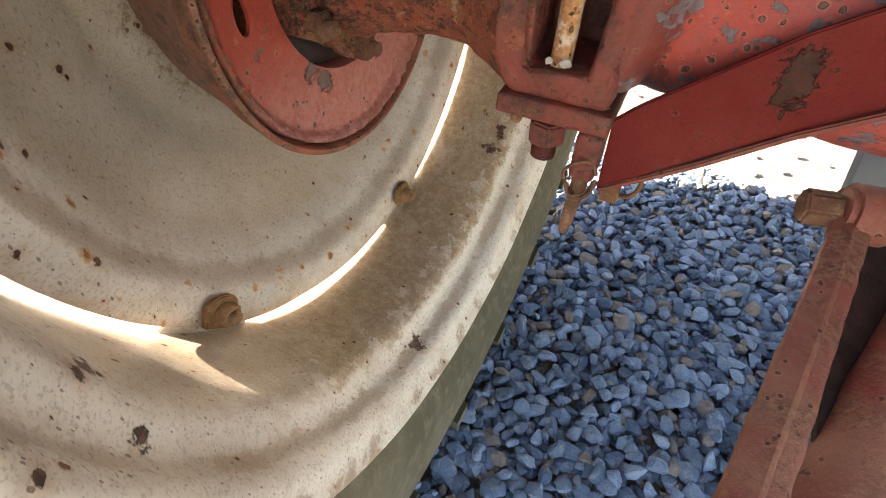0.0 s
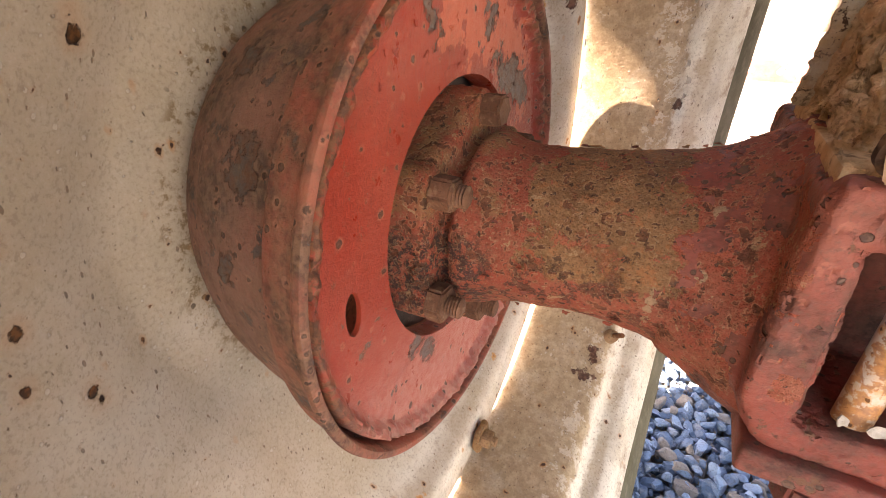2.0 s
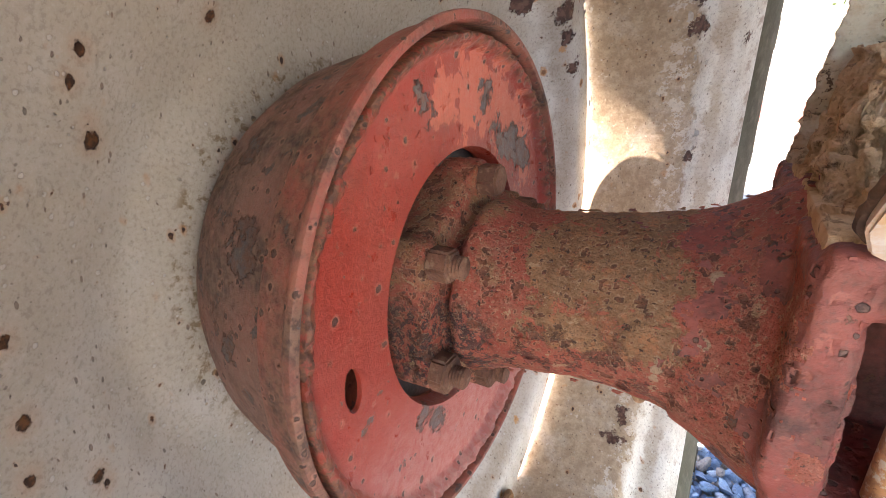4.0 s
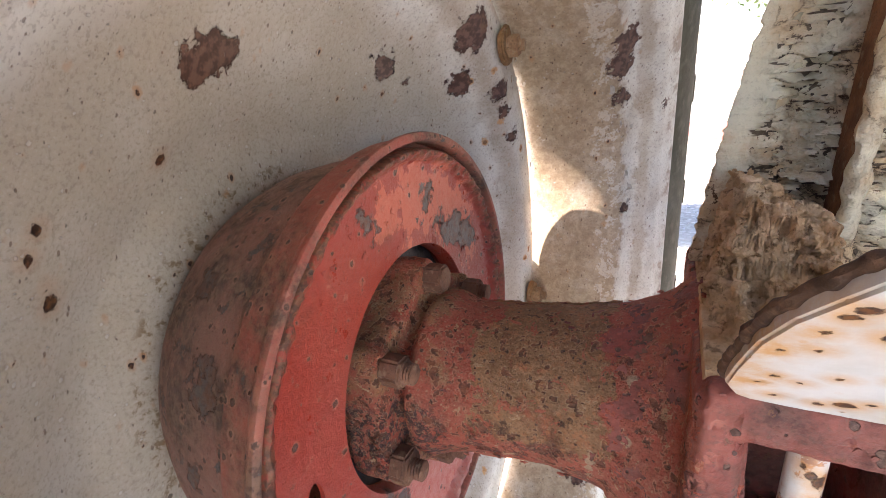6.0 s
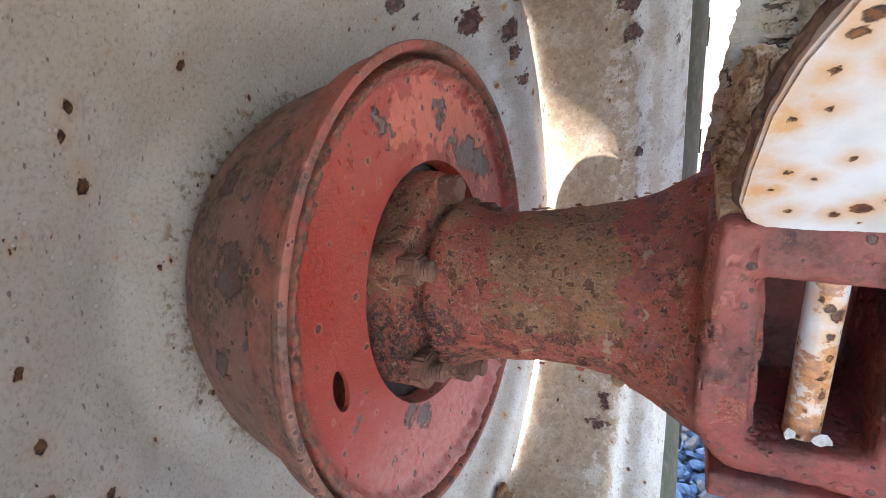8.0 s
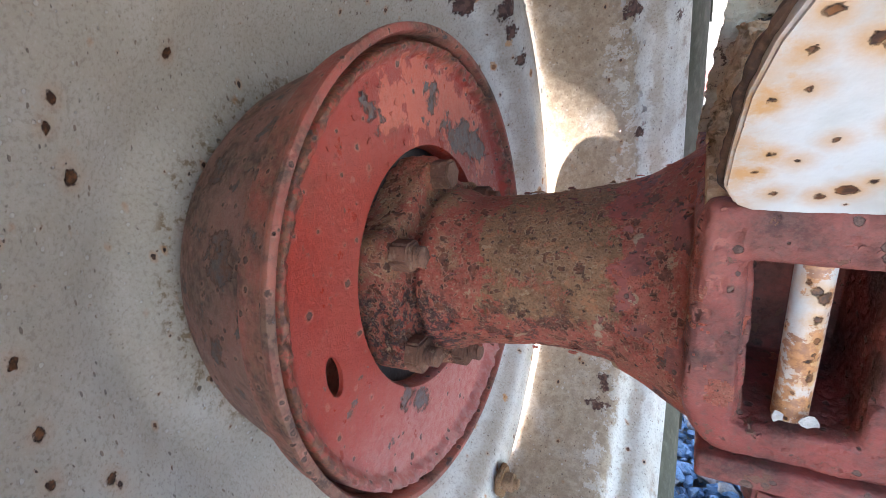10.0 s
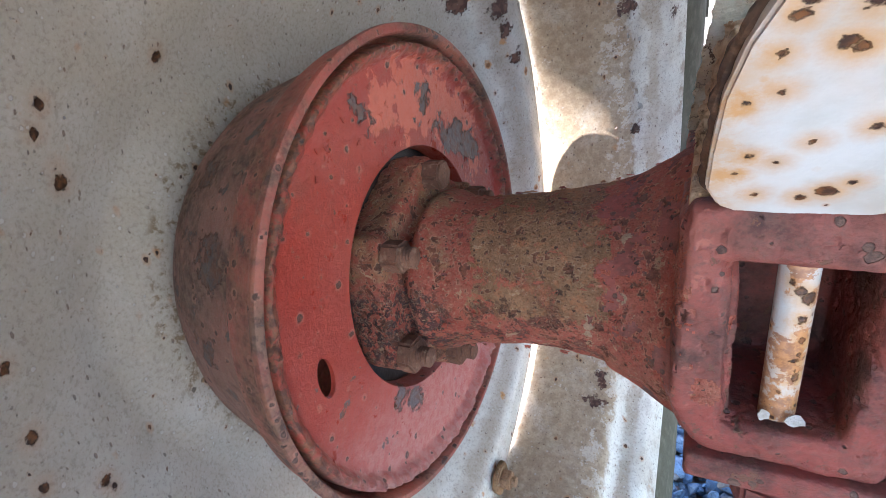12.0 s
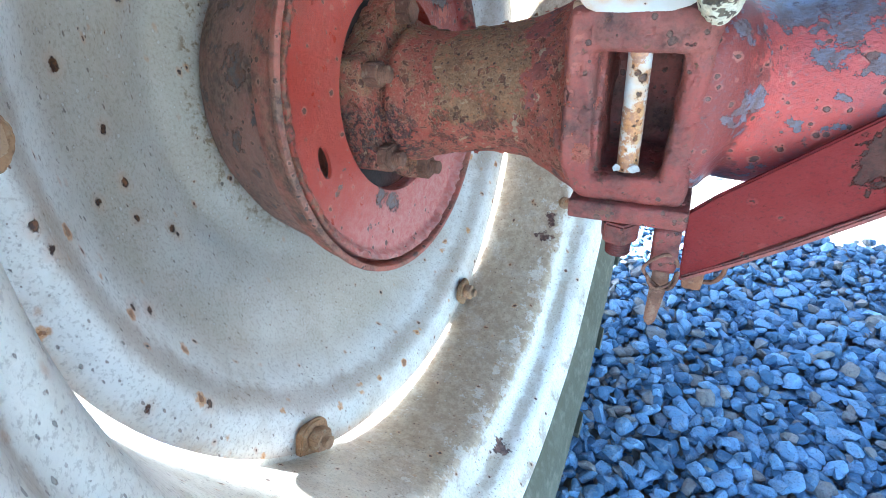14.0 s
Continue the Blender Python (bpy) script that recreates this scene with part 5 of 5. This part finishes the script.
# ---- curled paint flakes ----
def curl(at, out, side, w, h, lift, rough):
    """A thin flake that stands off its surface: out is the surface's normal, side runs along the hinge."""
    out, side = Vector(out).normalized(), Vector(side).normalized()
    up = out.cross(side).normalized()
    side = up.cross(out)
    bm, top_rows, low_rows = bmesh.new(), [], []
    for i in range(4):
        t = i / 3
        a, b = [], []
        for j in range(4):
            s = j / 3 - 0.5
            p = Vector(at) + side * (w * s * (1 - 0.45 * t) + rough.uniform(-0.13, 0.13) * w) + up * (h * (t - 0.9 * s * s) + rough.uniform(-0.16, 0.16) * h) + out * (lift * t * t * rough.uniform(0.7, 1.1) + 0.0004)
            a.append(bm.verts.new(p + out * 0.0005)), b.append(bm.verts.new(p))
        top_rows.append(a), low_rows.append(b)
    for i in range(3):
        for j in range(3):
            bm.faces.new((top_rows[i][j], top_rows[i][j + 1], top_rows[i + 1][j + 1], top_rows[i + 1][j]))
            bm.faces.new((low_rows[i][j], low_rows[i + 1][j], low_rows[i + 1][j + 1], low_rows[i][j + 1]))
    ring = lambda r: r[0] + [r[1][3], r[2][3]] + r[3][::-1] + [r[2][0], r[1][0]]
    a, b = ring(top_rows), ring(low_rows)
    for k in range(len(a)):
        bm.faces.new((a[k], b[k], b[(k + 1) % len(a)], a[(k + 1) % len(a)]))
    return bm


fr = random.Random(11)
for k in range(70):
    u, w = fr.random(), fr.random()
    z = 0.672 + 0.10 * w
    x = (0.184 + 0.022 * u if k % 3 else 0.168 + 0.036 * u) + 0.008 * w
    y = plate_face(z) - 0.0002
    part("paint_flake", curl((x, y, z), (0, -1, 0.1), (1, 0, fr.uniform(-0.5, 0.5)), fr.uniform(0.0025, 0.0065), fr.choice((-1, -1, 1)) * fr.uniform(0.0014, 0.0040), fr.uniform(0.0012, 0.0036), fr), M_CURL if k % 6 == 0 else M_PEEL, stay)
for k in range(46):
    x, a = fr.uniform(0.03, 0.15), radians(fr.uniform(70, 235))
    r = float(np.interp(x, [q[0] for q in TUBE], [q[1] for q in TUBE])) + 0.0004
    lift_z = float(np.interp(x, [q[0] for q in LIFT], [q[1] for q in LIFT]))
    n = Vector((0, math.cos(a), math.sin(a)))
    part("paint_flake", curl(Vector((x, r * n.y, H + lift_z + r * n.z)), n, (1, fr.uniform(-0.5, 0.5), fr.uniform(-0.5, 0.5)), fr.uniform(0.002, 0.006), fr.uniform(0.0015, 0.004) * fr.choice((-1, 1)), fr.uniform(0.0004, 0.0014), fr), fr.choice((M_TUBE, M_TUBE, M_TUBE, M_CAST)), axle)
for k in range(30):
    x, z = fr.uniform(0.160, 0.228), fr.uniform(0.518, 0.627)
    if 0.172 < x < 0.217 and 0.532 < z < 0.610:
        continue
    part("paint_flake", curl((x, -0.0790, z), (0, -1, 0), (1, 0, fr.uniform(-1, 1)), fr.uniform(0.0015, 0.0032), fr.uniform(0.001, 0.0022) * fr.choice((-1, 1)), fr.uniform(0.0003, 0.0009), fr), M_CAST, axle)
for k in range(26):
    a, r = radians(fr.uniform(20, 150)), fr.uniform(0.086, 0.132)
    if not (0.0 < a < radians(140)):
        continue
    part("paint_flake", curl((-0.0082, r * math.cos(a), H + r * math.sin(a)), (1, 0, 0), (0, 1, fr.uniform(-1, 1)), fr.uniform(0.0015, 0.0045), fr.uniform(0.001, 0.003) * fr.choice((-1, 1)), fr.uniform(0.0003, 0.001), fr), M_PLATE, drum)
for k in range(26):
    a = radians(fr.uniform(5, 48))
    x = fr.choice((fr.uniform(0.070, 0.098), fr.uniform(-0.016, -0.012)))
    r = 0.3245 + max(0.0, x - 0.078) * 0.9 - 0.0006 if x > 0 else fr.uniform(0.285, 0.312)
    n = Vector((0.25 if x > 0 else 1.0, -math.cos(a) * (x > 0), -math.sin(a) * (x > 0)))
    at = Vector((x if x > 0 else -0.0095, r * math.cos(a), H + r * math.sin(a)))
    part("paint_flake", curl(at, n, (0.2, -math.sin(a), math.cos(a)), fr.uniform(0.004, 0.010), fr.uniform(0.002, 0.005) * fr.choice((-1, 1)), fr.uniform(0.0006, 0.002), fr), fr.choice((M_FLAKE, M_RIM)), wheel)

# ---- unseen fender over the wheel, added to block the sky ----
fender = thing("fender", (0, 0, 1.1), "plain sheet-metal tractor fender over the wheel, unseen, added to block light", "fender")


def fender_sheet():
    bm, n, rows = bmesh.new(), 48, []
    for k in range(n + 1):
        a = radians(22 + 166 * k / n)
        rows.append([bm.verts.new((x, r * math.cos(a), H + r * math.sin(a))) for x, r in ((-0.20, 0.60), (-0.20, 0.63), (0.045, 0.63), (0.05, 0.60), (0.046, 0.60), (0.043, 0.622), (-0.196, 0.622), (-0.196, 0.60))])
    m = len(rows[0])
    for p, q in zip(rows, rows[1:]):
        for k in range(m):
            bm.faces.new((p[k], p[(k + 1) % m], q[(k + 1) % m], q[k]))
    bm.faces.new(rows[0]), bm.faces.new(rows[-1][::-1])
    return bm


part("sheet", fender_sheet(), M_UNDER, fender)


def fender_deck():
    """The fender's added top, reaching inwards over the stay to block sky light."""
    bm, n, rows = bmesh.new(), 24, []
    for k in range(n + 1):
        a = radians(55 + 130 * k / n)
        rows.append([bm.verts.new((x, r * math.cos(a), H + r * math.sin(a))) for x, r in ((0.052, 0.626), (0.052, 0.630), (0.125, 0.630), (0.130, 0.520), (0.126, 0.520), (0.122, 0.626))])
    for p, q in zip(rows, rows[1:]):
        for k in range(6):
            bm.faces.new((p[k], p[(k + 1) % 6], q[(k + 1) % 6], q[k]))
    bm.faces.new(rows[0]), bm.faces.new(rows[-1][::-1])
    return bm


part("deck", fender_deck(), M_UNDER, fender)

# ---- unseen stand-in for the tractor's middle, overhead and beside the camera, blocks light ----
light_block = thing("unseen_transmission", (0.8, 0.4, 0.74), "plain dark stand-in for the unseen transmission, added to block light", "transmission")
part("side_block", box((0.66, -0.30, 0.40), (1.20, 2.2, 1.06), 0.05, 3), M_GREY, light_block)
part("sky_block", box((0.225, -0.80, 1.065), (1.25, 0.80, 1.085), 0.004, 2), M_GREY, light_block)

# ---- lower link ----
link = thing("lower_link", (0.375, 0.0, 0.44), "weathered red lower link of the hitch with a big bolt", "hitch link")


def swept(path, section, steps=8):
    """A closed section (side, up) carried along a smooth path; a float in path's place 4 scales it."""
    P = curve_pts([p[:3] for p in path], steps)
    size = np.interp(np.linspace(0, len(path) - 1, len(P)), range(len(path)), [p[3] for p in path])
    bm, rings = bmesh.new(), []
    for i, p in enumerate(P):
        d = (P[min(i + 1, len(P) - 1)] - P[max(i - 1, 0)]).normalized()
        side = d.cross(Vector((0, 0, 1))).normalized()
        up = side.cross(d)
        rings.append([bm.verts.new(p + float(size[i]) * (a * side + b * up)) for a, b in section])
    n = len(section)
    for p, q in zip(rings, rings[1:]):
        for k in range(n):
            bm.faces.new((p[k], p[(k + 1) % n], q[(k + 1) % n], q[k]))
    bm.faces.new(rings[-1]), bm.faces.new(rings[0][::-1])
    return bm


# a forged bar with a ridge along it, hollow towards the heavy bar
THIN = [(-0.0125, -0.001), (-0.0118, 0.0035), (-0.0085, 0.0062), (-0.0030, 0.0068), (-0.0012, 0.0090), (0.0004, 0.0094), (0.0022, 0.0082), (0.0080, 0.0070), (0.0116, 0.0050), (0.0125, 0.0010), (0.0105, -0.0050), (0.0, -0.0062), (-0.0105, -0.0050)]
part("thin_bar", roughen(swept([(0.4045, 0.012, 0.4465, 0.95), (0.3960, -0.015, 0.4440, 0.95), (0.3810, -0.090, 0.4300, 1.0), (0.3620, -0.180, 0.4130, 1.12), (0.3400, -0.290, 0.3910, 1.3)], THIN, 16), 0.0009, 70), M_LINK, link, "forged link bar with a worn ridge")
ROUND = [(0.024 * math.cos(2 * math.pi * k / 22), 0.019 * math.sin(2 * math.pi * k / 22)) for k in range(22)]
part("thick_bar", roughen(swept([(0.4720, 0.012, 0.4250, 0.92), (0.4560, -0.040, 0.4150, 0.95), (0.4220, -0.140, 0.3960, 1.0), (0.3720, -0.290, 0.3680, 1.1)], ROUND, 12), 0.0012, 45), M_LINK, link, "heavy round pink-brown link bar")
part("web", roughen(slab([(0.4080, 0.008, 0.4380), (0.4650, 0.006, 0.4180), (0.4200, -0.120, 0.3930), (0.3950, -0.160, 0.3950), (0.3900, -0.080, 0.4180)], (0.3, 0.2, 0.93), 0.006, 0.001), 0.0008, 60), M_NEAR_BLACK, link, "dark web between the bars")
part("clevis", roughen(rod((0.388, 0.0, 0.450), (0.420, 0.004, 0.450), 0.020, 28, None, 0.004), 0.0012, 60), M_LINK, link, "rounded clevis head")
bolt = part("bolt", hexa((0.366, -0.002, 0.447), (0.388, 0.0, 0.449), 0.0135, 0.002, 0.2), M_BOLT, link, "large rusty hexagon bolt")

post = thing("hanging_strap", (0.5, 0.34, 0.2), "blue-grey steel strap hanging behind the hitch", "strap")
part("strap", turned(box((-0.022, -0.006, 0.0), (0.022, 0.006, 0.39), 0.002), along((0.5165, 0.2646, 0.259), (0.47, 0.37, 0.60))), M_POST, post)

part("hanger", rod((0.47, 0.05, 0.598), (0.47, 0.372, 0.598), 0.012, 20, None, 0.002), M_POST, post)

# ---- things beyond ----
rail = thing("perforated_rail", (0.23, 1.83, 0.46), "faded red perforated steel rail of a machine beyond the wheel", "rail")


def rail_bar():
    bm = bmesh.new()
    z0, z1, xs = 0.425, 0.495, [-0.25 + 0.09 * k for k in range(15)]
    for x in xs:
        cx, cz, h = x + 0.045, (z0 + z1) / 2, 0.011
        sq = [bm.verts.new((cx + 0.045 * math.cos(a) * 1.414, 0, cz + 0.035 * math.sin(a) * 1.414)) for a in (math.pi * (0.25 + 0.5 * k) for k in range(4))]
        ring = [bm.verts.new((cx + h * math.cos(math.pi * (0.25 + k / 6)), 0, cz + h * math.sin(math.pi * (0.25 + k / 6)))) for k in range(12)]
        for k in range(4):
            a = [ring[(3 * k + j) % 12] for j in range(4)]
            bm.faces.new([sq[k], sq[(k + 1) % 4], *reversed(a)])
    bmesh.ops.remove_doubles(bm, verts=bm.verts, dist=0.0005)
    ex = bmesh.ops.extrude_face_region(bm, geom=list(bm.faces))
    bmesh.ops.translate(bm, verts=[v for v in ex["geom"] if isinstance(v, bmesh.types.BMVert)], vec=(0, 0.008, 0))
    return turned(bm, pose(0, 1.83, 0))


part("flat_bar", rail_bar(), M_PINK, rail)
for x in (-0.23, 1.08):
    part("upright", box((x - 0.025, 1.842, -0.03), (x + 0.025, 1.90, 0.60), 0.004), M_PINK, rail)

# unseen wheel, set here to cast the shade across the ground beyond
front = thing("front_wheel", (-0.12, 2.1, 0), "plain dusty front tractor wheel ahead of the rear wheel", "wheel")
FRONT = smooth_profile([(0.07, 0.20), (0.085, 0.23), (0.09, 0.29), (0.075, 0.33), (0.03, 0.345), (-0.03, 0.345), (-0.075, 0.33), (-0.09, 0.29), (-0.085, 0.23), (-0.07, 0.20)], 3)
part("tyre", turned(lathe(FRONT, 64), pose(-0.12, 2.1, 0.345 - H)), M_RUBBER, front)
part("rim_disc", turned(lathe([(0.03, 0.02), (0.03, 0.15), (0.06, 0.205), (-0.06, 0.205), (0.02, 0.15), (0.02, 0.02)], 48), pose(-0.12, 2.1, 0.345 - H)), M_GREY, front)

scrap = thing("bent_sheet", (0.98, 3.5, 0), "bent piece of faded red sheet metal lying on the ground", "scrap metal")
part("sheet", slab([(0.93, 3.40, -0.01), (1.10, 3.52, -0.01), (1.08, 3.62, 0.07), (0.97, 3.66, 0.11), (0.91, 3.50, 0.08)], (0.3, -0.8, 0.5), 0.006, 0.001), M_PINK, scrap)

cap = thing("bottle_cap", (0.60, 0.20, 0.02), "small blue plastic scrap lying on the gravel", "plastic scrap")
part("cap", turned(rod((0, 0, 0), (0, 0, 0.010), 0.013, 20, None, 0.002), pose(0.60, 0.197, 0.016, 50, 25, 0)), M_BLUE, cap)



def tree(x, y, height, seed):
    """A tapered trunk with limbs and a crown of many small leaf clumps."""
    r = np.random.default_rng(seed)
    t = thing("tree", (x, y, 0), "green leafy tree standing far off in the sun", "tree", "distant trees")
    top = Vector((x, y, height * 0.62))
    trunk = part("trunk", tube([(x, y, -0.1), (x + 0.1, y, height * 0.3), top], 0.16, 10, 5, 0.06), M_BARK, t)
    tips = []
    for k in range(9):
        a, up = r.uniform(0, 6.3), r.uniform(0.32, 0.6) * height
        tip = Vector((x + math.cos(a) * height * r.uniform(0.15, 0.34), y + math.sin(a) * height * r.uniform(0.15, 0.34), up + height * r.uniform(0.1, 0.36)))
        part("limb", tube([(x + 0.05, y, up), ((x + tip.x) / 2, (y + tip.y) / 2, up + 0.4 * (tip.z - up)), tip], 0.05, 6, 4, 0.015), M_BARK, trunk)
        tips.append(tip)
    V, F = [], []
    for tip in tips + [top + Vector((0, 0, height * 0.3))]:
        for _ in range(260):
            c = np.array(tip) + r.normal(size=3) * height * np.array([0.085, 0.085, 0.065])
            u, v = r.normal(size=3), r.normal(size=3)
            u, v = u / np.linalg.norm(u) * 0.09, v / np.linalg.norm(v) * 0.06
            b = len(V)
            V += [tuple(c - u), tuple(c + v), tuple(c + u), tuple(c - v)]
            F.append((b, b + 1, b + 2, b + 3))
    me = bpy.data.meshes.new("crown")
    me.from_pydata(V, [], F)
    me.materials.append(M_LEAF)
    crown = new("crown", me)
    crown.parent = t
    crown.matrix_parent_inverse = Matrix.Translation((-x, -y, 0))


for k, (x, y, h) in enumerate(((2.6, 17, 4.6), (4.6, 19, 5.4), (-1.2, 21, 5.0), (6.5, 22, 6.0), (10.5, 24, 6.0))):
    tree(x, y, h, 20 + k)

# ---- gravel ----
near = lambda x, y: 0.08 < x < 0.76 and -0.28 < y < 0.56
# dark gravel stops at the shadow's edge; paler ground beyond imitates sun glare
edge = lambda x, y: y < 0.76 + 0.06 * noise.noise(Vector((x * 7, y * 7, 0)))
gravel("gravel", 0.08, 0.76, -0.28, 0.56, 0.0205, 0.031, 2)
gravel("gravel", 0.02, 1.15, -0.40, 0.85, 0.0205, 0.031, 2, lambda x, y: not near(x, y) and edge(x, y), 1)
gravel("gravel", 0.02, 1.15, -0.40, 0.85, 0.0140, 0.019, 1, edge, 1)
gravel("gravel", -1.2, 2.2, 0.74, 4.2, 0.090, 0.026, 1, None, 1, M_SUNLIT_STONE, "gravel scattered beyond, its pale colour standing in for sun glare")
# unseen gravel behind and beside the camera, added to darken the ground's bounce
gravel("gravel", -0.9, 2.4, -2.6, -0.40, 0.045, 0.036, 1, None, 1)
gravel("gravel", 1.15, 2.4, -0.40, 0.74, 0.045, 0.036, 1, None, 1)
